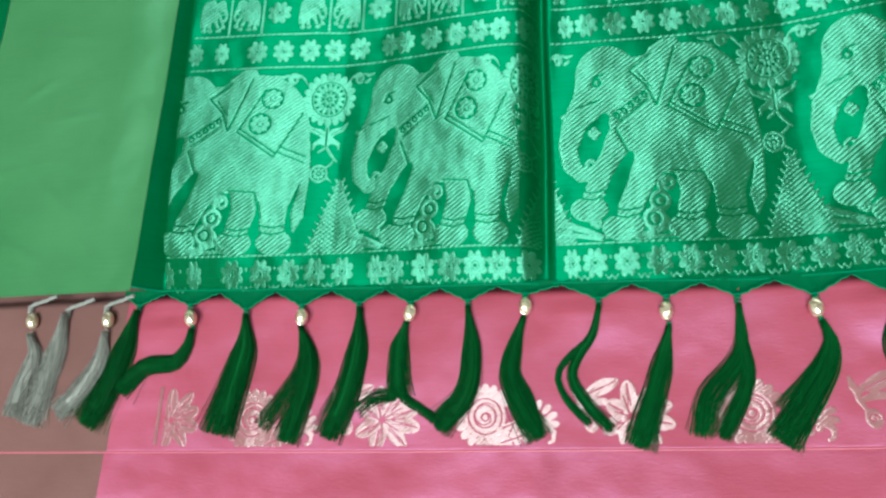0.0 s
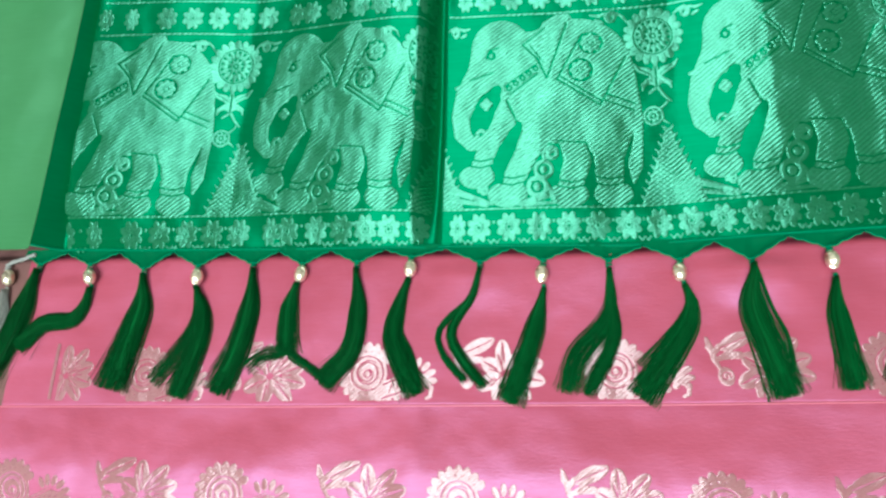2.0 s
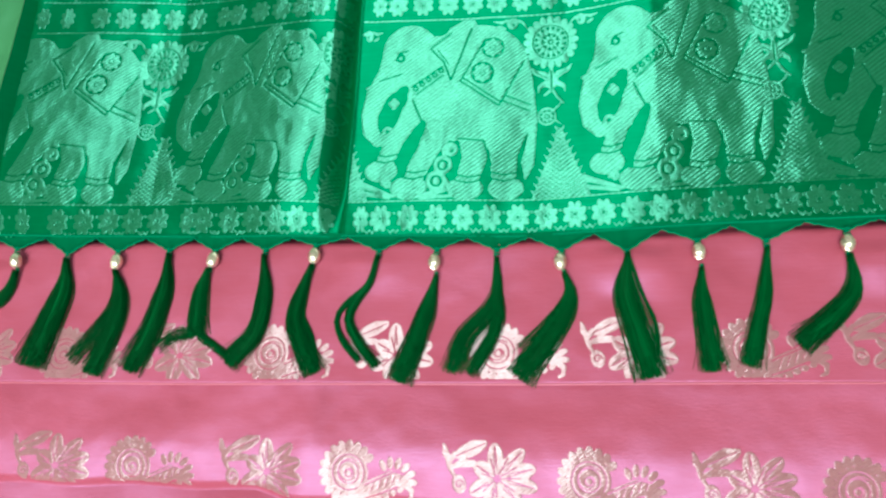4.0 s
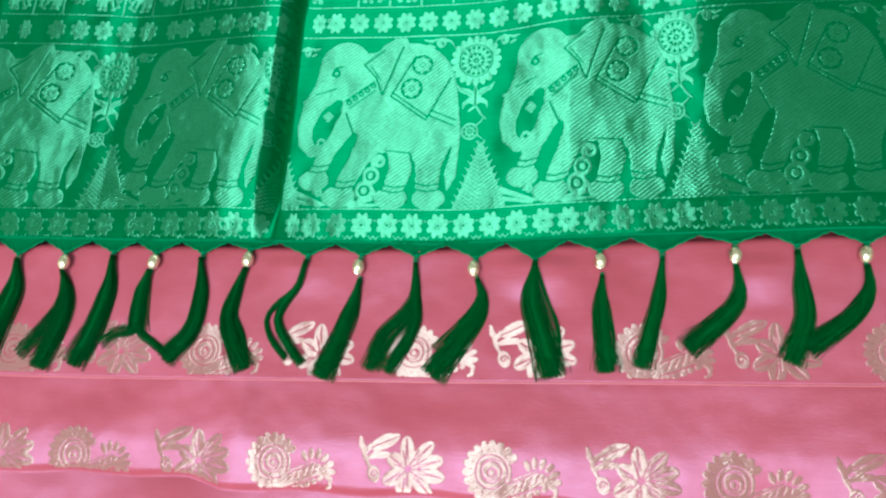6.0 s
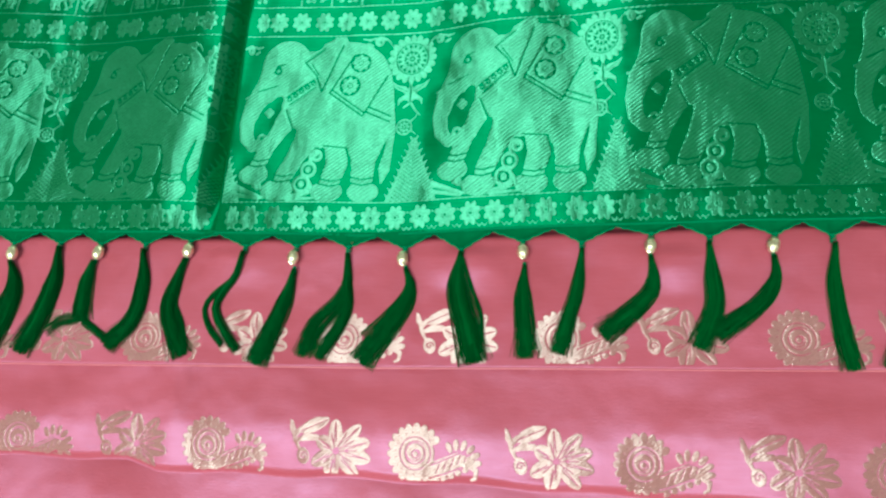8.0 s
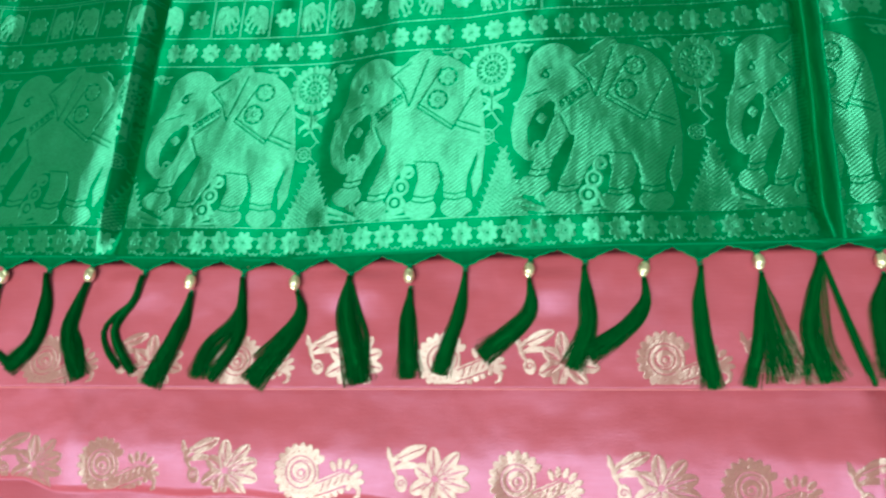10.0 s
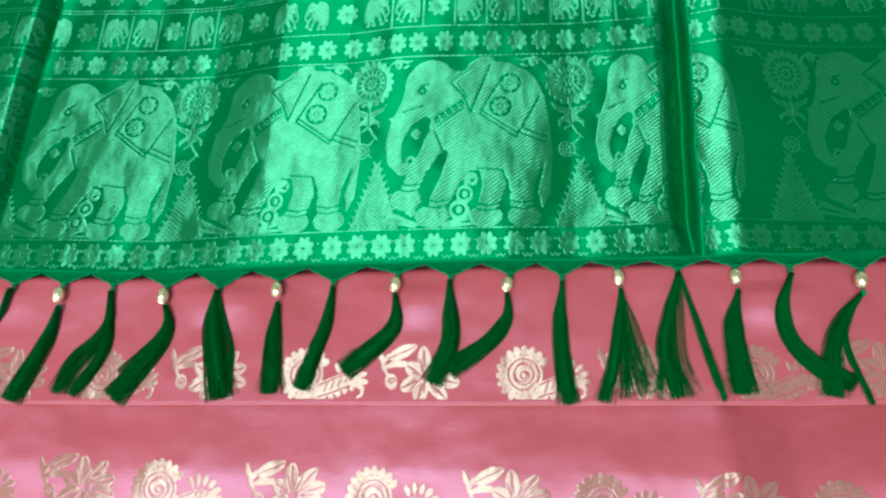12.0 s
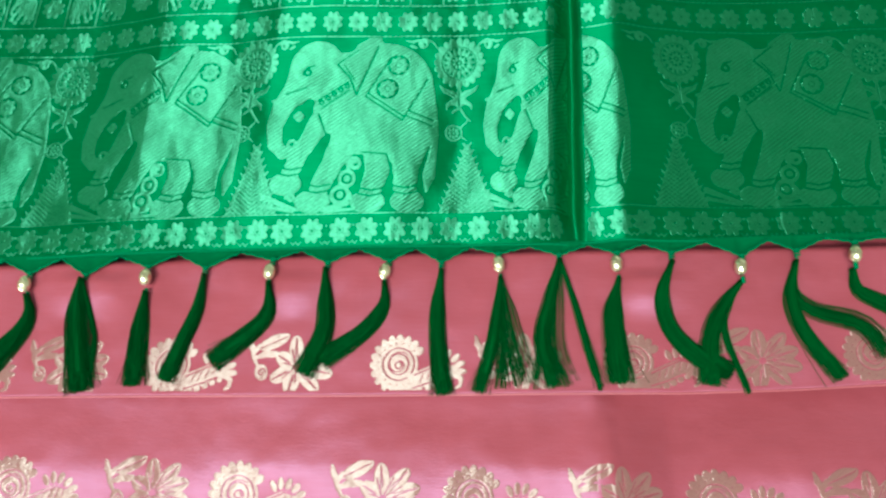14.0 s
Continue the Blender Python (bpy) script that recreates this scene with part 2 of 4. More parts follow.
def upper_z(x, y):
    z = 0.0026 + 0.0006 * np.sin(31 * x + 40 * y) + 0.0005 * np.sin(17 * x - 60 * y + 2)
    z = z + 0.0012 * bell(y, 0.112, 0.014) * (0.5 + 0.5 * np.sin(95 * x))
    z = z - 0.004 * smooth(0.44, 0.56, x)
    # soft swells below the hem that catch the light
    for c, w, h in ((0.150, 0.020, 0.0032), (0.268, 0.016, 0.0026), (0.470, 0.016, 0.0034), (-0.225, 0.02, 0.002), (0.005, 0.018, 0.0018)):
        z = z + h * bell(x, c, w) * smooth(0.080, 0.100, y) * (1 - smooth(0.104, 0.114, y))
    e = y - fold_y(x)
    z = z - 0.0105 * smooth(-0.003, 0.006, y - hem_y(x))
    return z - 0.0012 * (1 - smooth(0.0, 0.0012, e))


def edge_y(x):
    return np.interp(x, [-0.35, -0.2, -0.1, -0.05, -0.03, 0.08, 0.15, 0.26, 0.4, 0.6], [-0.018, -0.018, -0.017, -0.0175, -0.0225, -0.0225, -0.0235, -0.0265, -0.030, -0.033]) + 0.0008 * np.sin(90 * x)


def lower_z(x, y):
    z = -0.0022 + 0.0013 * np.sin(23 * x + 30 * y) + 0.0005 * np.sin(61 * x - 20 * y)
    z = z - 0.0012 * smooth(0.01, 0.036, y)
    z = z - 0.0072 * (1 - smooth(-0.027, 0.008, y)) * (0.7 + 0.3 * np.sin(50 * x + 0.6))
    # crossing creases
    for c, h in ((-0.2195, 0.0010), (-0.0225, 0.0022), (0.4345, 0.0018)):
        d = x - c
        z = z + h * smooth(-0.02, 0.0, d) * (1 - smooth(0.0, 0.014, d))
    z = z - 0.010 * np.clip((x - 0.4345) / 0.04, 0, 1) + 0.2 * (0.036 - y) * smooth(0.434, 0.444, x)
    e = y - edge_y(x)
    return z - 0.003 * (1 - smooth(0.0, 0.005, e))


def under_z(x, y):
    return -0.0175 + 0.003 * bell(x, -0.055, 0.03) * bell(y, -0.04, 0.02) + 0.0008 * np.sin(35 * x + 50 * y)


def sheet(name, xs, lines, zf, material, parent, label=""):
    """A cloth whose rows run from one edge line to the other."""
    t = np.linspace(0, 1, lines[2]) ** lines[3]
    X = np.repeat(xs[None, :], len(t), 0)
    Y = lines[0](X) + (lines[1](X) - lines[0](X)) * t[:, None]
    return part(name, grid_mesh(name, X, Y, zf(X, Y), material), parent, label)


const = lambda v: (lambda x: 0 * x + v)
pallu = thing("saree_pallu", "green silk saree end with woven silver-green elephants, lying in soft pleats", "saree")
upper = thing("saree_fold", "pink silk saree fold with silver motifs lying under green tassels", "saree")
lower = thing("saree_fold", "lower pink silk saree fold with a row of silver motifs", "saree")
under = thing("saree_fold", "plain pink silk layer showing beneath the folded edge", "saree")

left_edge = -0.2455
cloth = sheet("ground_cloth", np.arange(left_edge, 0.85, 0.0016), (green_edge, const(0.40), 180, 1.0), green_z, GREEN_SILK, pallu)


def creases(x, y):
    """Short slanting wrinkles in the stiff tissue border."""
    z = 0 * x
    for cx, cy, turn, length, h in ((-0.335, 0.262, 0.6, 0.012, 0.0011), (-0.302, 0.240, 0.1, 0.016, 0.0008), (-0.300, 0.180, -0.7, 0.022, 0.0010), (-0.322, 0.150, -0.5, 0.018, 0.0007), (-0.285, 0.158, -0.9, 0.015, 0.0008), (-0.345, 0.205, 0.2, 0.025, 0.0006), (-0.312, 0.300, -0.2, 0.02, 0.0007)):
        a = (x - cx) * math.cos(turn) + (y - cy) * math.sin(turn)
        b = -(x - cx) * math.sin(turn) + (y - cy) * math.cos(turn)
        z = z + h * bell(a, 0, length) * bell(b, 0, 0.0035)
    return z


def border_z(x, y):
    return green_z(np.maximum(x, left_edge), y) * (1 - smooth(0, 0.03, left_edge - x)) + 0.0210 * smooth(0, 0.03, left_edge - x) + creases(x, y) + 0.0007 * (np.sin(43 * y + 25 * x) + 0.6 * np.sin(97 * y - 50 * x)) * smooth(0, 0.04, left_edge - x)


sheet("border", np.arange(-0.3755, left_edge + 0.0001, 0.002), (hem_y, const(0.40), 140, 1.0), lambda x, y: border_z(x, y) + 0.0002, BORDER_SILK, pallu, "pale green metallic tissue border")
sheet("selvedge", np.arange(-0.62, -0.3750, 0.004), (hem_y, const(0.40), 70, 1.0), border_z, GREEN_SILK, pallu)
sheet("cloth", np.linspace(-0.2565, 0.85, 370), (fold_y, const(0.14), 90, 1.35), upper_z, PINK_SILK, upper)
sheet("border", np.linspace(-0.62, -0.2565, 110), (fold_y, const(0.14), 90, 1.35), upper_z, BROWN_SILK, upper, "brown metallic tissue border")
sheet("cloth", np.linspace(-0.2615, 0.85, 370), (edge_y, const(0.10), 100, 1.35), lower_z, PINK_SILK, lower)
sheet("border", np.linspace(-0.62, -0.2615, 110), (edge_y, const(0.10), 100, 1.35), lower_z, BROWN_SILK, lower, "brown metallic tissue border")
sheet("cloth", np.arange(-0.62, 0.85, 0.005), (const(-0.35), const(0.05), 90, 1.0), under_z, PINK_SILK, under)


# a fine cord-like fold line along the lip of the upper pink fold, highlight in its colour
def tube(path, radius, sides=5, closed=False):
    """Vertices and faces of a tube along a path of points; radius may vary."""
    P = np.asarray(path, float)
    R = np.broadcast_to(np.asarray(radius, float), (len(P),))
    T = np.gradient(P, axis=0)
    T /= np.linalg.norm(T, axis=1)[:, None] + 1e-12
    up = np.where(np.abs(T[:, 2:3]) > 0.9, [[1.0, 0, 0]], [[0, 0, 1.0]])
    A = np.cross(T, up)
    A /= np.linalg.norm(A, axis=1)[:, None] + 1e-12
    B = np.cross(A, T)
    a = np.arange(sides) * 2 * np.pi / sides
    V = P[:, None, :] + R[:, None, None] * (np.cos(a)[None, :, None] * A[:, None, :] + np.sin(a)[None, :, None] * B[:, None, :])
    n = len(P)
    F = [(i * sides + k, i * sides + (k + 1) % sides, (i + 1) * sides + (k + 1) % sides, (i + 1) * sides + k) for i in range(n - 1) for k in range(sides)]
    F += [tuple(range(sides - 1, -1, -1)), tuple((n - 1) * sides + k for k in range(sides))]
    return V.reshape(-1, 3), F


def join(pieces):
    V, F, k = [], [], 0
    for v, f in pieces:
        V.append(v)
        F += [tuple(i + k for i in q) for q in f]
        k += len(v)
    return np.concatenate(V), F


xs = np.arange(-0.5, 0.8, 0.004)
part("lip", raw("lip", *tube(np.stack([xs, fold_y(xs) + 0.0003, upper_z(xs, fold_y(xs)) + 0.0008], -1), 0.0005, 6), PINK_LIT_LIP), upper, "pink folded edge, coloured lighter as if catching light")


# ---- woven motifs: shapes as fields, positive inside, cut into cells and draped ----
def ell(U, V, cx, cy, rx, ry, turn=0.0):
    c, s = math.cos(turn), math.sin(turn)
    a, b = (U - cx) * c + (V - cy) * s, -(U - cx) * s + (V - cy) * c
    return (1 - np.sqrt((a / rx) ** 2 + (b / ry) ** 2)) * min(rx, ry)


def stroke(U, V, pts):
    """A limb that runs through (x, y, radius) points."""
    f = np.full(U.shape, -9.0)
    for (x0, y0, r0), (x1, y1, r1) in zip(pts, pts[1:]):
        dx, dy = x1 - x0, y1 - y0
        t = np.clip(((U - x0) * dx + (V - y0) * dy) / (dx * dx + dy * dy + 1e-9), 0, 1)
        f = np.maximum(f, r0 + (r1 - r0) * t - np.hypot(U - x0 - t * dx, V - y0 - t * dy))
    return f


def line(U, V, r, *pts):
    return stroke(U, V, [(x, y, r) for x, y in pts])


def rosette(U, V, cx, cy, R, petals, dent=0.28):
    a, r = np.arctan2(V - cy, U - cx), np.hypot(U - cx, V - cy)
    return R * (1 - dent + dent * np.abs(np.cos(a * petals / 2))) - r


def ring(U, V, cx, cy, R, w):
    return w - np.abs(np.hypot(U - cx, V - cy) - R)


def spiral(U, V, cx, cy, R, turns, w, start=0.0, hand=1):
    pts = [(cx + R * (1 - 0.75 * t) * math.cos(start + hand * t * turns * 6.283), cy + R * (1 - 0.75 * t) * math.sin(start + hand * t * turns * 6.283), w) for t in np.linspace(0, 1, 16)]
    return stroke(U, V, pts)


def many(*f):
    out = f[0]
    for g in f[1:]:
        out = np.maximum(out, g)
    return out


def elephant(U, V):
    """Unit: a seventh of its length; feet at V = 0, head towards -U."""
    Y = 8.0 - V
    f = many(
        ell(U, Y, 5.45, 2.75, 2.15, 2.2), ell(U, Y, 6.5, 3.4, 1.2, 2.2), ell(U, Y, 4.7, 4.2, 2.1, 1.4), ell(U, Y, 3.65, 3.5, 1.15, 1.4),
        ell(U, Y, 2.55, 1.75, 1.2, 1.3), stroke(U, Y, [(2.5, 1.7, 1.15), (1.85, 2.9, 0.72)]), stroke(U, Y, [(2.8, 2.0, 1.0), (4.0, 2.6, 1.3)]),
        stroke(U, Y, [(1.8, 2.7, 0.62), (1.2, 3.6, 0.46), (0.95, 4.4, 0.36), (1.02, 5.1, 0.32), (1.38, 5.5, 0.28), (1.8, 5.45, 0.22), (2.0, 5.15, 0.15), (1.85, 4.98, 0.12)]),
        stroke(U, Y, [(2.9, 4.2, 0.52), (2.1, 5.5, 0.36), (1.75, 6.4, 0.38)]), ell(U, Y, 1.6, 6.8, 0.68, 0.46),
        stroke(U, Y, [(4.2, 4.5, 0.75), (3.45, 6.0, 0.44), (3.0, 6.9, 0.42)]), ell(U, Y, 2.75, 7.5, 0.75, 0.48),
        stroke(U, Y, [(5.3, 5.2, 0.65), (5.35, 6.3, 0.5), (5.1, 7.1, 0.46)]), ell(U, Y, 5.0, 7.55, 0.72, 0.47),
        stroke(U, Y, [(6.6, 4.8, 1.0), (6.5, 6.2, 0.55), (6.5, 7.0, 0.5)]), ell(U, Y, 6.6, 7.55, 0.7, 0.47),
        stroke(U, Y, [(7.55, 3.6, 0.2), (7.72, 4.8, 0.13), (7.55, 5.9, 0.2), (7.45, 6.5, 0.27), (7.35, 7.15, 0.05)]),
        line(U, Y, 0.07, (2.1, 2.95), (0.75, 3.25)), stroke(U, Y, [(3.5, 1.3, 0.2), (5.0, 0.55, 0.35)]),
    )
    cut = many(
        ell(U, Y, 3.7, 0.55, 0.5, 0.42, 0.5), ell(U, Y, 1.83, 4.35, 0.42, 0.95, 0.3), ell(U, Y, 2.88, 5.45, 0.24, 0.85, 0.49), ell(U, Y, 2.3, 3.45, 0.22, 0.3, 0.6),
        line(U, Y, 0.036, (1.95, 2.05), (2.1, 1.72), (2.45, 1.62)), ring(U, Y, 2.15, 1.95, 0.14, 0.05),
        line(U, Y, 0.034, (1.3, 2.95), (2.2, 2.65)),
        line(U, Y, 0.036, (4.7, 3.05), (6.3, 4.15)), line(U, Y, 0.034, (4.85, 2.95), (6.35, 3.98)), line(U, Y, 0.034, (6.3, 4.15), (7.35, 2.25)), line(U, Y, 0.034, (4.7, 3.05), (5.75, 1.2)),
        line(U, Y, 0.034, (6.55, 3.72), (7.6, 4.15)), line(U, Y, 0.034, (6.45, 3.95), (7.55, 4.4)),
        ell(U, Y, 6.05, 1.62, 0.47, 0.47), ell(U, Y, 5.62, 2.72, 0.48, 0.48),
        line(U, Y, 0.036, (3.4, 1.55), (4.0, 2.2), (4.3, 3.0), (4.45, 2.6), (5.15, 0.7)), line(U, Y, 0.034, (3.4, 1.55), (4.3, 0.85)), line(U, Y, 0.03, (3.7, 1.6), (4.2, 2.3)),
        line(U, Y, 0.034, (2.65, 3.25), (3.95, 2.35)), line(U, Y, 0.034, (2.85, 3.6), (4.0, 2.75)),
        *[ring(U, Y, 2.85 + 0.26 * k, 3.32 - 0.19 * k, 0.09, 0.035) for k in range(5)],
        line(U, Y, 0.034, (2.75, 3.8), (3.15, 4.75)), line(U, Y, 0.034, (4.65, 5.5), (5.7, 5.6), (6.0, 6.6)),
        *[line(U, Y, 0.034, (x - 0.5, y), (x, y + 0.1), (x + 0.5, y)) for x, y in ((1.78, 6.1), (1.72, 6.35), (2.95, 6.8), (2.88, 7.05), (5.15, 7.0), (5.1, 7.22), (6.5, 6.9), (6.5, 7.15))],
    )
    f = np.minimum(f, -cut)
    hearts = [ell(U, Y, x, y, 0.145, 0.115, a) for cx, cy in ((6.05, 1.62), (5.62, 2.72)) for x, y, a in around(cx, cy, 0.27, 8)]
    return many(f, *hearts, ell(U, Y, 6.05, 1.62, 0.09, 0.09), ell(U, Y, 5.62, 2.72, 0.09, 0.09), rosette(U, Y, 1.95, 3.95, 0.25, 4), ring(U, Y, 1.75, 5.15, 0.16, 0.07))


def vine(U, V):
    Y = 8.0 - V
    return many(
        spiral(U, Y, 4.4, 6.0, 0.32, 1.4, 0.075, 2.5), ring(U, Y, 4.1, 6.6, 0.3, 0.08), ell(U, Y, 4.1, 6.6, 0.14, 0.14), ring(U, Y, 3.85, 7.25, 0.33, 0.09), ell(U, Y, 3.85, 7.25, 0.16, 0.16),
        line(U, Y, 0.07, (4.55, 5.55), (4.3, 5.5)), stroke(U, Y, [(4.2, 7.6, 0.1), (3.2, 7.85, 0.1)]), stroke(U, Y, [(4.2, 7.2, 0.12), (4.55, 7.75, 0.06)]),
        stroke(U, Y, [(0.7, 7.3, 0.14), (2.2, 7.85, 0.05)]), stroke(U, Y, [(0.7, 7.65, 0.1), (2.0, 7.9, 0.06)]), spiral(U, Y, 1.85, 7.35, 0.2, 1.2, 0.06, 3.1), stroke(U, Y, [(3.3, 7.9, 0.09), (4.5, 7.85, 0.05)]),
    )


def around(cx, cy, r, n, start=0.0):
    """Places and headings of n petals about a centre."""
    return [(cx + r * math.cos(a), cy + r * math.sin(a), a) for a in start + np.arange(n) * 6.2832 / n]


def medallion(U, V):
    """Millimetres about its centre."""
    rim = many(*[ell(U, V, x, y, 2.6, 2.0, a) for x, y, a in around(0, 0, 13.6, 20)], ring(U, V, 0, 0, 11.3, 0.75))
    inner = many(*[ell(U, V, x, y, 2.3, 1.15, a) for x, y, a in around(0, 0, 6.9, 16)], *[ell(U, V, x, y, 1.5, 0.85, a) for x, y, a in around(0, 0, 3.0, 9)], ell(U, V, 0, 0, 0.9, 0.9), ring(U, V, 0, 0, 9.6, 0.35))
    f = many(rim, inner)
    leaves = many(*[stroke(U, V, [(0, -24, 0.8), (s * 4, -19.5, 2.0), (s * 9, -17.8, 1.4), (s * 12, -14.5, 0.4)]) for s in (-1, 1)], *[stroke(U, V, [(0, -27, 0.9), (s * 3.5, -24.5, 1.6), (s * 7, -26.5, 1.2), (s * 7.5, -29.5, 0.4)]) for s in (-1, 1)],
                  ell(U, V, 0, -22, 1.7, 6.5), stroke(U, V, [(1, -29, 0.9), (3.5, -33, 0.9), (7, -36.5, 0.5)]), stroke(U, V, [(-1, -29, 0.8), (-4, -31, 0.7)]))
    return many(np.minimum(f, 1.0), np.minimum(leaves, -many(line(U, V, 0.3, (0, -17), (0, -28)), *[line(U, V, 0.25, (s * 2, -21.3), (s * 9, -17.2)) for s in (-1, 1)])))


def rose(U, V):
    return many(ring(U, V, 0, 0, 5.4, 0.75), *[ell(U, V, x, y, 1.35, 1.0, a) for x, y, a in around(0, 0, 2.9, 8)], ell(U, V, 0, 0, 1.0, 1.0),
                stroke(U, V, [(4.5, 4.0, 0.8), (8, 7, 0.7), (9.5, 10, 0.4)]), stroke(U, V, [(5.5, -3, 0.8), (9, -6, 0.3)]))


def tree(U, V):
    """Millimetres, foot at the middle of its base; leaf tips stand out along both sides."""
    h = 42.0
    body = np.minimum(np.minimum((1 - V / (h - 2)) * 13.4 + 0.6 - np.abs(U), V - 0.1), h - V)
    tips = [stroke(U, V, [(s * ((1 - v / h) * 13.0 - 1.5), v - 2.2, 1.5), (s * ((1 - v / h) * 13.6 + 1.9), v + 2.4, 0.25)]) for s in (-1, 1) for v in np.arange(3.0, 40.0, 4.1)]
    f = many(body * 0.8, *tips, stroke(U, V, [(0.6, 38, 0.8), (2.0, 43, 0.2)]), stroke(U, V, [(-0.6, 38, 0.8), (-1.6, 42.5, 0.2)]))
    chev = 0.3 - np.abs(np.mod(V - 0.9 * np.abs(U) + 40, 2.7) - 1.35)
    return np.minimum(np.minimum(f, V - 0.1), -np.minimum(chev, (1 - V / h) * 11.5 - np.abs(U)))


def flower(U, V):
    """Eight round petals about a pierced heart."""
    return many(*[ell(U, V, x, y, 2.55, 1.78, a) for x, y, a in around(0, 0, 4.45, 8, 0.39)], ring(U, V, 0, 0, 1.25, 0.5))


def tick(U, V):
    return many(line(U, V, 0.5, (-3.4, 1.4), (-1.7, -1.0), (0, 1.4), (1.7, -1.0), (3.4, 1.4)), ell(U, V, 0, 12.2, 0.9, 1.1))


def curl(U, V):
    return many(spiral(U, V, 0, 0, 4.6, 1.6, 1.0, 0.4), stroke(U, V, [(-14, 3, 0.6), (-8, 1.8, 1.2), (-4, 3.4, 0.8)]), ell(U, V, -8, -2.2, 3.6, 1.3, -0.4), stroke(U, V, [(4.5, 3, 0.8), (8, 0, 1.0), (10, -4, 0.5)]))


def paisley(U, V):
    """Millimetres; a disc with a rim of tabs that trails into a feathered leaf."""
    rim = many(*[ell(U, V, -9 + 13.3 * math.cos(a), 0.5 + 13.3 * math.sin(a), 3.0, 2.15, a) for a in np.linspace(0.55, 5.15, 15)])
    disc = many(ring(U, V, -9, 0.5, 10.0, 0.95), ell(U, V, -9, 0.5, 8.4, 8.4))
    feathers = many(*[ell(U, V, 14 + r * math.cos(a), -4 + r * math.sin(a), 3.1, 1.7, a) for a, r in ((2.0, 9.0), (1.55, 9.6), (1.12, 10.4), (0.72, 11.2), (0.36, 11.8), (0.02, 11.8))])
    body = stroke(U, V, [(0, -9, 4.6), (8, -6, 4.8), (16, -2.5, 4.4), (21, -2.6, 3.2), (24, -5, 1.6)])
    beads = many(*[ell(U, V, 3.5 + 4.0 * k, -14.2 + 1.7 * k, 1.9, 1.5, 0.4) for k in range(5)], stroke(U, V, [(22, -6, 0.9), (25.6, -7.5, 1.4), (25.2, -11.5, 1.0), (22.8, -12.6, 0.7)]))
    cut = many(ring(U, V, -9, 0.5, 5.6, 0.32), ring(U, V, -9, 0, 1.9, 0.35), spiral(U, V, -9, 0.5, 7.2, 1.1, 0.3, 0.8), line(U, V, 0.4, (0, -5.5), (8, -2.2), (16, 1.2), (22, 0)), line(U, V, 0.4, (-1, -12.5), (8, -9.8), (17, -6.2), (23, -6.5)),
               *[line(U, V, 0.26, (3 + 4 * k, -9.5 + 1.6 * k), (5 + 4 * k, -4.6 + 1.6 * k)) for k in range(5)])
    return many(rim, np.minimum(many(disc, body), -cut), feathers, beads)


def lotus(U, V):
    """Millimetres; an open flower beside a bent leaf and a bud."""
    heads = ((0.79, 20, 3.0), (0.27, 20.5, 3.3), (-0.2, 21, 3.3), (-0.78, 18.5, 3.0), (-1.8, 15, 3.6), (-2.65, 15.5, 3.2), (2.6, 13, 3.3), (1.62, 17, 3.2))
    petals = [ell(U, V, 3 + 0.56 * r * math.cos(a), -2.5 + 0.56 * r * math.sin(a), 0.46 * r, 1.3 * w, a) for a, r, w in heads]
    veins = [line(U, V, 0.26, (3 + q * r * math.cos(a + d), -2.5 + q * r * math.sin(a + d)), (3 + 0.95 * r * math.cos(a), -2.5 + 0.95 * r * math.sin(a))) for a, r, w in heads for d, q in ((0.12, 0.3), (-0.12, 0.3))]
    seams = [line(U, V, 0.3, (3, -2.5), (3 + 0.6 * r * math.cos(a + 0.24), -2.5 + 0.6 * r * math.sin(a + 0.24))) for a, r, w in heads]
    f = np.minimum(many(*petals), -many(*veins, *seams))
    g = many(ell(U, V, -10.2, 11.6, 9.2, 3.7, 0.42), stroke(U, V, [(-20.5, 2.6, 0.9), (-15, 4.6, 2.0), (-9, 4.6, 1.7)]), ell(U, V, -16.4, -5.5, 3.7, 4.6, 0.3), stroke(U, V, [(-19, -1.5, 0.9), (-21.5, 3, 1.3), (-22, 7, 1.6), (-25, 12, 2.1)]), stroke(U, V, [(-21.5, 5.5, 1.2), (-18.5, 9, 1.5)]))
    return many(f, np.minimum(g, -many(line(U, V, 0.3, (-18, 8), (-3, 14.6)), spiral(U, V, -16.4, -5.5, 2.4, 1.1, 0.32))))


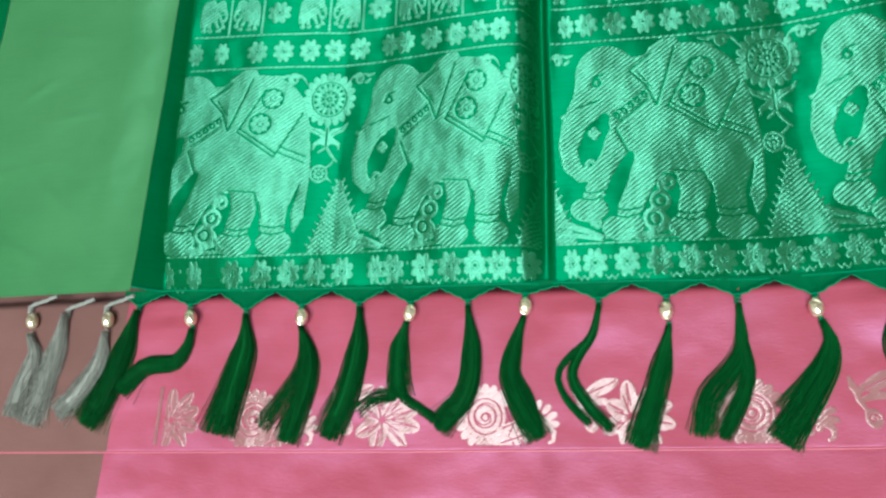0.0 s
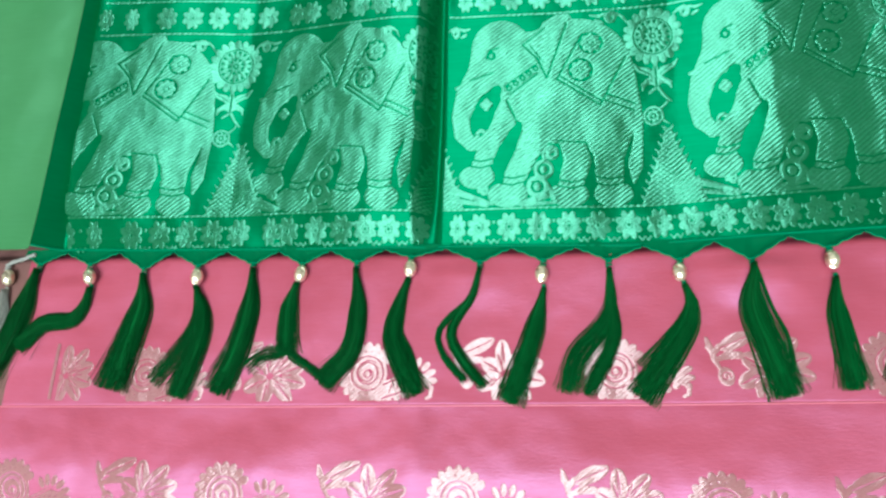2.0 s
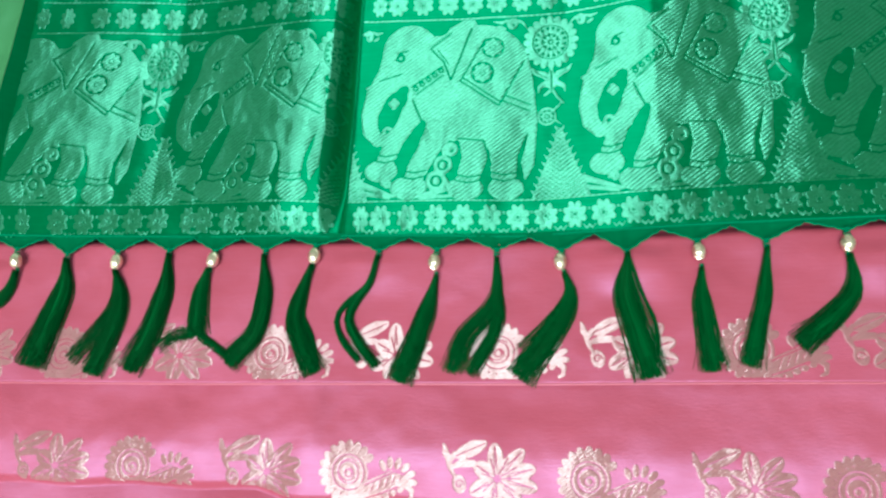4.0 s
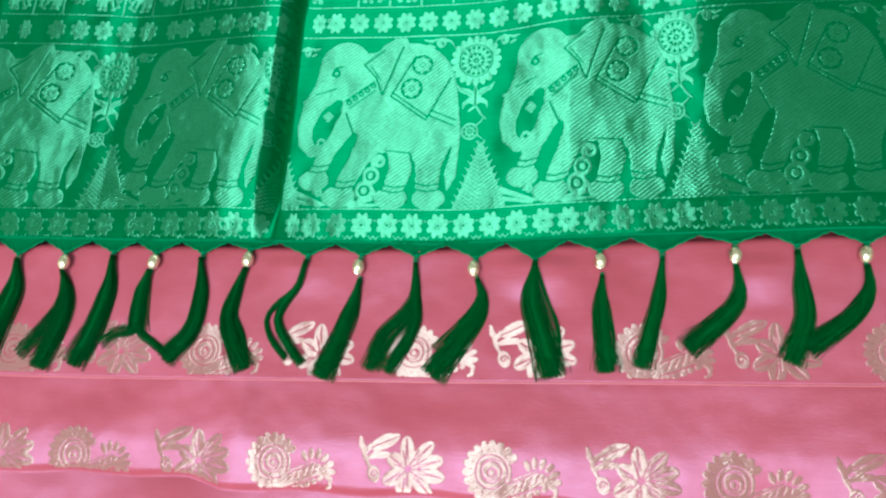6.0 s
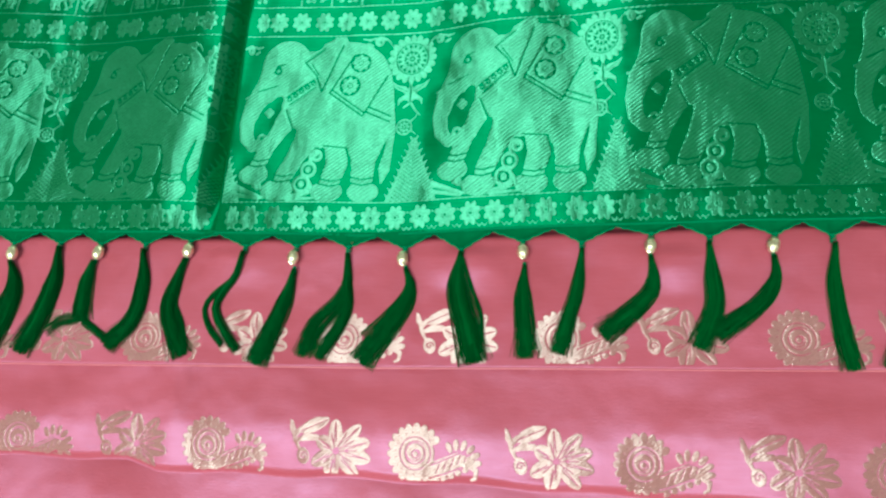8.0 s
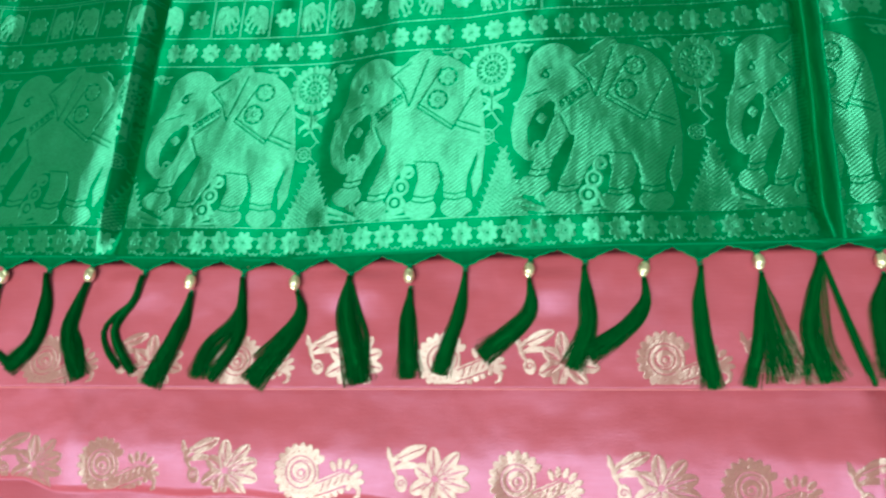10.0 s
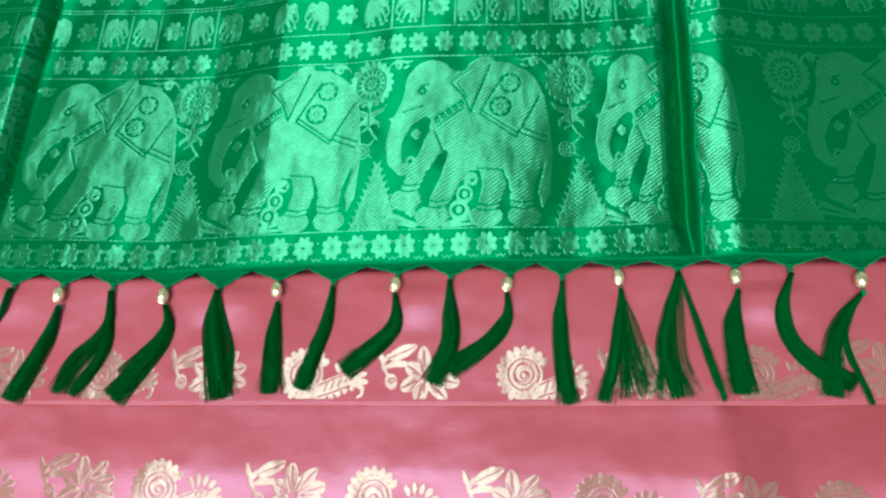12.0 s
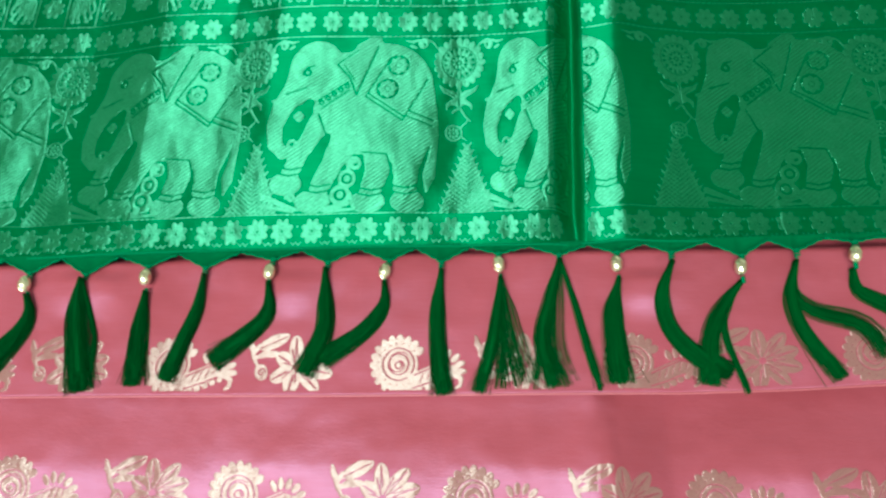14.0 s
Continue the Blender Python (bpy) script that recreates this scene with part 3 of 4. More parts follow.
def cells(field, u0, u1, v0, v1, step):
    """Cut the inside of a field into faces, with clean outlines."""
    us, vs = np.arange(u0, u1 + step, step), np.arange(v0, v1 + step, step)
    U, V = np.meshgrid(us, vs)
    F = field(U, V)
    F = np.where(np.abs(F) < 1e-6, 1e-6, F)
    inside = F > 0
    nv, nu = F.shape
    verts, faces, index = [], [], {}

    def corner(j, i):
        k = (j, i)
        if k not in index:
            index[k] = len(verts)
            verts.append((us[i], vs[j]))
        return index[k]

    def cross(a, b):
        k = (a, b) if a < b else (b, a)
        if k not in index:
            (j0, i0), (j1, i1) = k
            t = F[j0, i0] / (F[j0, i0] - F[j1, i1])
            index[k] = len(verts)
            verts.append((us[i0] + t * (us[i1] - us[i0]), vs[j0] + t * (vs[j1] - vs[j0])))
        return index[k]

    touched = inside[:-1, :-1] | inside[:-1, 1:] | inside[1:, :-1] | inside[1:, 1:]
    for j, i in zip(*np.nonzero(touched)):
        ring_ = [(j, i), (j, i + 1), (j + 1, i + 1), (j + 1, i)]
        face = []
        for a, b in zip(ring_, ring_[1:] + ring_[:1]):
            if inside[a]:
                face.append(corner(*a))
            if inside[a] != inside[b]:
                face.append(cross(a, b))
        if len(face) > 2:
            faces.append(face)
    edge = np.zeros(len(verts), bool)
    for k, i in index.items():
        edge[i] = isinstance(k[0], tuple)
    return np.array(verts), faces, edge


SHAPES = {
    "elephant": (cells(elephant, 0.4, 8.0, -0.1, 7.7, 0.055), 1.0), "vine": (cells(vine, 0.4, 5.0, -0.1, 2.8, 0.05), 1.0),
    "medallion": (cells(medallion, -16, 16, -40, 16, 0.5), 0.001), "rose": (cells(rose, -7, 11, -8, 12, 0.45), 0.001),
    "tree": (cells(tree, -18, 18, 0, 44, 0.5), 0.001), "flower": (cells(flower, -7.5, 7.5, -7.5, 7.5, 0.42), 0.001),
    "tick": (cells(tick, -4, 4, -2, 14, 0.45), 0.001), "curl": (cells(curl, -15, 11, -6, 6, 0.45), 0.001),
    "paisley": (cells(paisley, -25, 29, -17, 18, 0.5), 0.001), "lotus": (cells(lotus, -25, 24, -20, 16, 0.5), 0.001),
    "small_elephant": (cells(elephant, 0.4, 8.0, -0.1, 7.7, 0.2), 1.0),
}


def weave(name, shape, sx, sy, place, zf, material, parent, label="", keep=None):
    """Drape one motif: place() turns scaled motif coordinates into x, y on the cloth."""
    (uv, faces, edge), unit = SHAPES[shape]
    x, y = place(uv[:, 0] * unit * sx, uv[:, 1] * unit * sy)
    if keep is not None:
        ok = keep(x, y)
        faces = [f for f in faces if all(ok[i] for i in f)]
        if not faces:
            return None
    used = np.zeros(len(x), bool)
    used[[i for f in faces for i in f]] = True
    to = np.cumsum(used) - 1
    faces = [tuple(int(to[i]) for i in f) for f in faces]
    lift = 0.0002 if material is SILVER_ZARI else 0.00026
    pts = np.stack([x, y, zf(x, y) + np.where(edge, lift - 0.00009, lift)], -1)[used]
    return part(name, raw(name, pts, faces, material), parent, label)


def at(cx, v0, lean=0.0):
    """A place function on the green cloth: x from cx, y up from the woven base line."""
    return lambda u, v: (cx + u + lean * v, ground_y(cx + u) + v0 + v)


def hidden_by_pleats(x, y):
    d2, d6 = x - pleat2(y), x - pleat6(y)
    return (x > border_line(y) + 0.0008) & ~((d2 > -0.0035) & (d2 < 0.004)) & ~((d6 > -0.004) & (d6 < 0.004)) & (y < 0.3955)


HEIGHT = 0.0157
# tail end, trunk end: the cloth is gathered, so some are narrower
ELEPHANTS = [(-0.255, -0.150, "with its head hidden in the fold"), (-0.123, -0.0265, "on a slanting ridge"), (-0.003, 0.0995, "lying flat and bright"), (0.126, 0.227, "beside a pointed tree"),
             (0.2455, 0.3485, "lying flat and bright"), (0.378, 0.463, "crossed by a dark pleat"), (0.506, 0.6105, "dulled in the shade, under an overlapping edge"), (0.635, 0.738, "")]
for a, b, note in ELEPHANTS:
    sx = (b - a) / 7.05
    lab = "woven silver-green elephant " + note if note else ""
    weave("elephant_motif", "elephant", sx, HEIGHT, at(a - 0.62 * sx, 0.0004), green_z, GREEN_ZARI, pallu, lab.strip(), hidden_by_pleats)
    weave("vine_motif", "vine", sx, HEIGHT, at(a - 0.62 * sx, 0.0004), green_z, FINE_ZARI, pallu, "", hidden_by_pleats)

for x, w, dv in ((-0.1395, 1.0, 0.0995), (-0.0195, 0.85, 0.0985), (0.1105, 1.0, 0.1025), (0.2330, 0.95, 0.1035), (0.363, 1.0, 0.1025), (0.498, 0.95, 0.1005), (0.618, 1, 0.1005)):
    weave("medallion_motif", "medallion", 1.02 * w, 1.16, at(x, dv), green_z, FINE_ZARI, pallu, "", hidden_by_pleats)
    weave("rose_motif", "rose", 0.9 * w, 0.95, at(x - 0.003, dv - 0.0500), green_z, FINE_ZARI, pallu, "", hidden_by_pleats)
    weave("curl_motif", "curl", 0.85 * w, 0.9, at(x - 0.0225, dv + 0.0140), green_z, FINE_ZARI, pallu, "", hidden_by_pleats)
    weave("curl_motif", "curl", -0.7 * w, 0.9, at(x + 0.018, dv + 0.0130), green_z, FINE_ZARI, pallu, "", hidden_by_pleats)
for x, w in ((-0.1295, 1.1), (-0.0115, 1.0), (0.1145, 1.04), (0.2405, 1.0), (0.368, 1.04), (0.492, 1.0), (0.62, 1.04)):
    weave("tree_motif", "tree", 1.12 * w, 1.07, at(x, 0.0005), green_z, GREEN_ZARI, pallu, "", hidden_by_pleats)

# rows of small flowers, in step with the pleats
ROW = [-0.230, -0.213, -0.190, -0.173, -0.1565, -0.141, -0.125, -0.106, -0.096, -0.079, -0.064, -0.050, -0.037, -0.0215, 0.001, 0.0125, 0.0285, 0.0445, 0.060, 0.075, 0.0905, 0.106,
       0.1215, 0.137, 0.1525, 0.167, 0.182, 0.1975, 0.2155, 0.231, 0.246, 0.2605, 0.278, 0.2945, 0.310, 0.3265, 0.3425, 0.359, 0.375, 0.3915, 0.407, 0.419, 0.4415, 0.455, 0.4685,
       0.486, 0.502, 0.518, 0.534, 0.551, 0.569, 0.587, 0.604, 0.62, 0.637]
for k, x in enumerate(ROW):
    narrow = 0.7 if k in (0, 1, 7, 14, 41, 42) else 1.0
    weave("flower_motif", "flower", narrow * 1.0, 1.22, at(x, -0.0105), green_z, FINE_ZARI, pallu, "", hidden_by_pleats)
    weave("flower_motif", "flower", narrow * 1.0, 1.2, at(x + 0.003, 0.1340), green_z, FINE_ZARI, pallu, "", hidden_by_pleats)
    if k + 1 < len(ROW) and ROW[k + 1] - x < 0.019:
        weave("tick_motif", "tick", 0.9, 0.9, at((x + ROW[k + 1]) / 2, -0.0185), green_z, FINE_ZARI, pallu, "", hidden_by_pleats)


def band(name, x0, x1, v, half):
    """A thin woven line along the cloth, broken by the pleats."""
    xs = np.arange(x0, x1, 0.0015)
    X = np.repeat(xs[None, :], 2, 0)
    Y = ground_y(X) + v + np.array([[-half], [half]])
    ok = hidden_by_pleats(X[0], Y[0])
    V = np.stack([X, Y, green_z(X, Y) + 0.0003], -1).reshape(-1, 3)
    n = len(xs)
    F = [(i, i + 1, n + i + 1, n + i) for i in range(n - 1) if ok[i] and ok[i + 1]]
    part(name, raw(name, V, F, GREEN_ZARI), pallu)


for v, h in ((0.0, 0.0005), (0.1225, 0.0006), (0.1465, 0.0006), (0.1795, 0.0006), (0.1820, 0.0006)):
    band("woven_line", -0.229, 0.70, v, h)
# band of little squares with elephants and rosettes by turns
for k in range(44):
    x = -0.218 + k * 0.0215
    band("square_bar", x - 0.0112, x - 0.0097, 0.163, 0.0155)
    if k % 3 == 2:
        weave("rosette_motif", "flower", 1.15, 1.25, at(x, 0.1630), green_z, FINE_ZARI, pallu, "", hidden_by_pleats)
    else:
        weave("little_elephant_motif", "small_elephant", 0.0025 if k % 3 else -0.0025, 0.0033, at(x - (0.0105 if k % 3 else -0.0105), 0.1500), green_z, GREEN_ZARI, pallu, "", hidden_by_pleats)
    weave("flower_motif", "flower", 0.97, 1.05, at(x - 0.006, 0.1935), green_z, FINE_ZARI, pallu, "", hidden_by_pleats)

# silver motifs on the pink folds
for k in range(7):
    px, lx = -0.163 + 0.1258 * k, -0.103 + 0.125 * k
    on_top = lambda x, y: y > fold_y(x) + 0.0025
    weave("paisley_motif", "paisley", 0.98, 1.0, lambda u, v: (px + u, fold_y(px + u) + 0.0165 + v), upper_z, SILVER_ZARI, upper, "", on_top)
    weave("lotus_motif", "lotus", 0.98, 1.0, lambda u, v: (lx + u, fold_y(lx + u) + 0.0185 + v), upper_z, SILVER_ZARI, upper, "", on_top)
weave("lotus_motif", "lotus", 0.8, 1.0, lambda u, v: (-0.222 + u, fold_y(u) + 0.0185 + v), upper_z, SILVER_ZARI, upper, "", lambda x, y: (x > -0.2235) & (y > fold_y(x) + 0.003))
part("woven_line", grid_mesh("woven_line", np.array([[-0.2280, -0.2262]] * 30), np.linspace(0.041, 0.072, 30)[:, None] + np.zeros((1, 2)), upper_z(np.array([[-0.2280, -0.2262]] * 30), np.linspace(0.041, 0.072, 30)[:, None]) + 0.0003, SILVER_ZARI), upper)
for k in range(8):
    px, lx = -0.237 + 0.1235 * k, -0.170 + 0.123 * k
    weave("paisley_motif", "paisley", 0.98, 1.0, lambda u, v: (px + u, -0.0070 - 0.003 * smooth(0.0, 0.4, px) + v), lower_z, SILVER_ZARI, lower, "", lambda x, y: y > edge_y(x) + 0.002)
    weave("lotus_motif", "lotus", 0.98, 1.0, lambda u, v: (lx + u, -0.0050 - 0.003 * smooth(0.0, 0.4, lx) + v), lower_z, SILVER_ZARI, lower, "", lambda x, y: y > edge_y(x) + 0.002)


# ---- tassels ----
rng = random.Random(7)


def curve_through(pts, n):
    """An even walk along a soft curve through the points."""
    P = np.array([pts[0], *pts, pts[-1]], float)
    P[0], P[-1] = 2 * P[1] - P[2], 2 * P[-2] - P[-3]
    out = []
    for i in range(1, len(P) - 2):
        for t in np.linspace(0, 1, 12, endpoint=False):
            a, b, c, d = P[i - 1:i + 3]
            out.append(0.5 * (2 * b + (c - a) * t + (2 * a - 5 * b + 4 * c - d) * t * t + (3 * b - a - 3 * c + d) * t ** 3))
    out.append(P[-2])
    out = np.array(out)
    s = np.r_[0, np.cumsum(np.linalg.norm(np.diff(out, axis=0), axis=1))]
    q = np.linspace(0, s[-1], n)
    return np.stack([np.interp(q, s, out[:, k]) for k in (0, 1)], -1)


def bead_mesh():
    """A cut metal bead: flat facets in five rows, flattened ends."""
    bm = bmesh.new()
    bmesh.ops.create_uvsphere(bm, u_segments=8, v_segments=7, radius=1)
    for v in bm.verts:
        row = round((v.co.z + 1) * 3)
        turn = 0.39 * (row % 2)
        x, y = v.co.x * math.cos(turn) - v.co.y * math.sin(turn), v.co.x * math.sin(turn) + v.co.y * math.cos(turn)
        v.co = Vector((x * 0.0044, y * 0.0044, max(-0.92, min(0.92, v.co.z)) * 0.0062))
    me = bpy.data.meshes.new("bead")
    bm.to_mesh(me)
    bm.free()
    me.materials.append(GOLD)
    return me


BEAD = bead_mesh()
KNOTS = []


def tassel(knot, bead, colour, branches):
    floss, cord = (GREEN_YARN, GREEN_CORD) if colour == green else (SILVER_YARN, SILVER_CORD)
    kx, ky = knot
    lab = ("dark green" if colour == green else "silver grey") + " silk tassel " + ("with pale gold bead" if bead else "on a bare knot") + (" lying on pink cloth" if colour == green else " lying on brown border")
    root = thing("tassel", lab, "tassel", "tassels along the saree hem")
    root.location = (kx, ky, 0.0)
    base = np.array([kx, ky, 0.0])
    KNOTS.append((kx, ky, cord, root))
    # knot of wound cord
    wind = [(0.0013 * math.cos(a), 0.0018 - 0.0008 * a / 3, 0.0058 + 0.0013 * math.sin(a)) for a in np.linspace(0, 18, 50)]
    part("knot", raw("knot", *tube(wind, 0.0006, 5), cord), root)
    start = np.array(branches[0][0][0])
    if bead:
        b = new("bead", BEAD)
        b.parent = root
        way = start - np.array(knot)
        b.matrix_local = Matrix.Translation((bead[0] - kx, bead[1] - ky, 0.0076)) @ Euler((radians(90), 0, math.atan2(way[1], way[0]) + math.pi / 2)).to_matrix().to_4x4() @ pose(0, 0, 0, 0, 0, rng.uniform(0, 90)) @ Matrix.Scale(0.8, 4)
        tagged(b, "pale gold faceted metal bead")
        neck = [(start[0] - kx, start[1] - ky + 0.0018 - 0.0036 * t, 0.0058) for t in np.linspace(0, 1, 5)]
        part("neck", raw("neck", *tube(neck, 0.0012, 7), cord), root)
    pieces, cores = [], []
    for pts, width, count in branches:
        C = curve_through(pts, 15)
        T = np.gradient(C, axis=0)
        T /= np.linalg.norm(T, axis=1)[:, None]
        N = np.stack([-T[:, 1], T[:, 0]], -1)
        s = np.linspace(0, 1, len(C))
        half = 0.0011 + (width / 2 - 0.0011) * np.clip(0.62 * smooth(0.0, 0.38, s) + 0.38 * s, 0, 1)
        thick = 0.0016 * (1 - 0.35 * s) * min(1, count / 60) + 0.0003
        rest = upper_z(C[:, 0], C[:, 1])
        lift = 0.0022 * (1 - smooth(0.0, 0.3, s))
        for _ in range(int(count * 3.2)):
            a = max(-1.25, min(1.25, rng.gauss(0, 0.52)))
            b = rng.random() * math.sqrt(max(0.0, 1 - (a / 1.25) ** 2))
            ph, fr, am = rng.uniform(0, 6.3), rng.uniform(2, 6), rng.uniform(0.0, 0.00055)
            if colour == silver:
                fr, am = rng.uniform(5, 9), rng.uniform(0.0005, 0.0017)
            stray = rng.gauss(0, 0.15) if rng.random() < 0.85 else rng.gauss(0, 0.75)
            off = a * half + am * np.sin(ph + fr * s * 3) * s + stray * width * 0.35 * s ** 3
            n = len(C) - rng.choice((0, 0, 0, 1, 1, 2))
            xy = C + N * off[:, None]
            z = rest + lift + 0.0005 + 2.0 * thick * b
            P = np.column_stack([xy, z])[:n]
            end = P[-1] + (P[-1] - P[-2]) * rng.uniform(0, 0.6)
            P = np.vstack([P[:-1], end]) - base
            pieces.append(tube(P, 0.00013 * rng.uniform(0.7, 1.3), 3))
        if count >= 60:
            k = 7
            rows = []
            last = len(C) - 2
            for i in range(last):
                e = np.linspace(-1, 1, k)
                w = half[i] * (0.86 - 0.25 * s[i] ** 2)
                rows.append(np.column_stack([C[i, 0] + N[i, 0] * e * w, C[i, 1] + N[i, 1] * e * w, rest[i] + lift[i] + 0.0005 + 1.8 * thick[i] * np.sqrt(1 - e * e * 0.98)]) - base)
            V = np.concatenate(rows)
            F = [(i * k + j, i * k + j + 1, (i + 1) * k + j + 1, (i + 1) * k + j) for i in range(last - 1) for j in range(k - 1)]
            cores.append((V, F))
    part("threads", raw("threads", *join(pieces + cores), floss), root)


green, silver = "green", "silver"
tassel((-0.321, 0.12), (-0.317, 0.112), silver, [([(-0.317, 0.104), (-0.314, 0.092), (-0.319, 0.075), (-0.322, 0.058)], 0.012, 80)])
tassel((-0.295, 0.117), None, silver, [([(-0.295, 0.116), (-0.299, 0.098), (-0.304, 0.078), (-0.309, 0.054)], 0.015, 90)])
tassel((-0.269, 0.118), (-0.266, 0.111), silver, [([(-0.267, 0.104), (-0.27, 0.087), (-0.279, 0.071), (-0.291, 0.059)], 0.012, 80)])
tassel((-0.248, 0.118), None, green, [([(-0.248, 0.116), (-0.255, 0.093), (-0.261, 0.073), (-0.271, 0.053)], 0.016, 120)])
tassel((-0.215, 0.117), (-0.213, 0.11), green, [([(-0.212, 0.104), (-0.214, 0.095), (-0.221, 0.086), (-0.231, 0.085), (-0.241, 0.083), (-0.252, 0.071)], 0.01, 110)])
tassel((-0.18, 0.113), None, green, [([(-0.18, 0.111), (-0.18, 0.094), (-0.184, 0.074), (-0.19, 0.048)], 0.017, 130)])
tassel((-0.147, 0.114), (-0.146, 0.108), green, [([(-0.147, 0.103), (-0.142, 0.09), (-0.142, 0.073), (-0.151, 0.044)], 0.012, 100),
    ([(-0.147, 0.103), (-0.145, 0.084), (-0.154, 0.066), (-0.165, 0.051)], 0.011, 26)])
tassel((-0.114, 0.114), None, green, [([(-0.113, 0.112), (-0.114, 0.092), (-0.119, 0.068), (-0.128, 0.046)], 0.013, 130)])
tassel((-0.085, 0.113), (-0.085, 0.108), green, [([(-0.087, 0.103), (-0.091, 0.09), (-0.091, 0.074), (-0.09, 0.065)], 0.011, 90),
    ([(-0.088, 0.1), (-0.091, 0.083), (-0.092, 0.067), (-0.104, 0.064), (-0.112, 0.058)], 0.008, 22),
    ([(-0.088, 0.1), (-0.09, 0.083), (-0.089, 0.066), (-0.08, 0.059), (-0.071, 0.052)], 0.005, 26)])
tassel((-0.054, 0.113), None, green, [([(-0.054, 0.11), (-0.052, 0.087), (-0.055, 0.066), (-0.069, 0.05)], 0.011, 130)])
tassel((-0.024, 0.115), (-0.024, 0.109), green, [([(-0.025, 0.104), (-0.03, 0.09), (-0.033, 0.074), (-0.028, 0.06), (-0.02, 0.045)], 0.01, 90),
    ([(-0.025, 0.104), (-0.029, 0.087), (-0.029, 0.075), (-0.023, 0.064), (-0.018, 0.046)], 0.003, 22)])
tassel((0.013, 0.111), None, green, [([(0.013, 0.108), (0.009, 0.094), (0.001, 0.083), (-0.002, 0.072), (0.006, 0.058), (0.014, 0.049)], 0.005, 60),
    ([(0.013, 0.108), (0.009, 0.094), (-0.004, 0.082), (-0.009, 0.073), (-0.005, 0.062), (0.004, 0.052)], 0.003, 40)])
tassel((0.046, 0.111), (0.045, 0.104), green, [([(0.046, 0.097), (0.043, 0.085), (0.038, 0.068), (0.028, 0.041)], 0.011, 130)])
tassel((0.079, 0.11), None, green, [([(0.079, 0.106), (0.079, 0.089), (0.08, 0.075), (0.076, 0.062), (0.066, 0.045)], 0.007, 70),
    ([(0.079, 0.106), (0.079, 0.089), (0.073, 0.077), (0.061, 0.064), (0.056, 0.046)], 0.008, 50),
    ([(0.079, 0.106), (0.079, 0.086), (0.075, 0.073), (0.065, 0.06), (0.06, 0.046)], 0.006, 14)])
tassel((0.114, 0.109), (0.113, 0.103), green, [([(0.115, 0.097), (0.118, 0.086), (0.112, 0.071), (0.092, 0.043)], 0.012, 130),
    ([(0.115, 0.097), (0.117, 0.085), (0.108, 0.075), (0.092, 0.058)], 0.004, 12)])
tassel((0.148, 0.108), None, green, [([(0.148, 0.106), (0.146, 0.087), (0.151, 0.066), (0.157, 0.044)], 0.014, 130),
    ([(0.148, 0.106), (0.154, 0.087), (0.16, 0.071), (0.161, 0.055)], 0.003, 14)])
tassel((0.184, 0.113), (0.184, 0.107), green, [([(0.185, 0.099), (0.184, 0.081), (0.186, 0.047)], 0.01, 120)])
tassel((0.218, 0.112), None, green, [([(0.218, 0.109), (0.215, 0.087), (0.21, 0.07), (0.204, 0.05)], 0.008, 120)])
tassel((0.257, 0.117), (0.256, 0.11), green, [([(0.256, 0.104), (0.257, 0.089), (0.25, 0.078), (0.229, 0.06)], 0.01, 120)])
tassel((0.289, 0.115), None, green, [([(0.288, 0.112), (0.289, 0.094), (0.289, 0.075), (0.28, 0.054)], 0.01, 120)])
tassel((0.324, 0.116), (0.322, 0.11), green, [([(0.322, 0.104), (0.322, 0.091), (0.312, 0.077), (0.29, 0.061)], 0.009, 120)])
tassel((0.354, 0.115), None, green, [([(0.354, 0.111), (0.352, 0.088), (0.353, 0.065), (0.356, 0.044)], 0.009, 120)])
tassel((0.386, 0.12), (0.386, 0.114), green, [([(0.387, 0.107), (0.385, 0.088), (0.381, 0.065), (0.375, 0.045)], 0.007, 60),
    ([(0.387, 0.107), (0.389, 0.084), (0.393, 0.066), (0.397, 0.049)], 0.015, 30),
    ([(0.387, 0.107), (0.388, 0.084), (0.388, 0.066), (0.387, 0.047)], 0.009, 22)])
tassel((0.42, 0.119), None, green, [([(0.42, 0.117), (0.413, 0.091), (0.409, 0.072), (0.414, 0.048)], 0.008, 80),
    ([(0.42, 0.117), (0.427, 0.094), (0.432, 0.072), (0.438, 0.047)], 0.004, 40),
    ([(0.42, 0.117), (0.417, 0.084), (0.417, 0.066), (0.422, 0.049)], 0.012, 16),
    ([(0.42, 0.117), (0.414, 0.084), (0.408, 0.066), (0.404, 0.047)], 0.004, 12)])
tassel((0.452, 0.12), (0.451, 0.114), green, [([(0.452, 0.106), (0.448, 0.088), (0.448, 0.069), (0.449, 0.05)], 0.012, 130)])
tassel((0.482, 0.12), None, green, [([(0.482, 0.116), (0.475, 0.097), (0.479, 0.078), (0.491, 0.064), (0.506, 0.056)], 0.009, 130)])
tassel((0.52, 0.118), (0.518, 0.112), green, [([(0.519, 0.105), (0.51, 0.094), (0.5, 0.075), (0.496, 0.05)], 0.01, 100),
    ([(0.519, 0.105), (0.509, 0.089), (0.508, 0.072), (0.515, 0.046)], 0.003, 30)])
tassel((0.55, 0.121), None, green, [([(0.55, 0.117), (0.545, 0.097), (0.549, 0.077), (0.563, 0.054)], 0.008, 90),
    ([(0.55, 0.117), (0.546, 0.099), (0.557, 0.088), (0.579, 0.081), (0.589, 0.066)], 0.012, 40)])
tassel((0.582, 0.126), (0.58, 0.119), green, [([(0.58, 0.113), (0.582, 0.101), (0.593, 0.094), (0.608, 0.085)], 0.009, 110)])

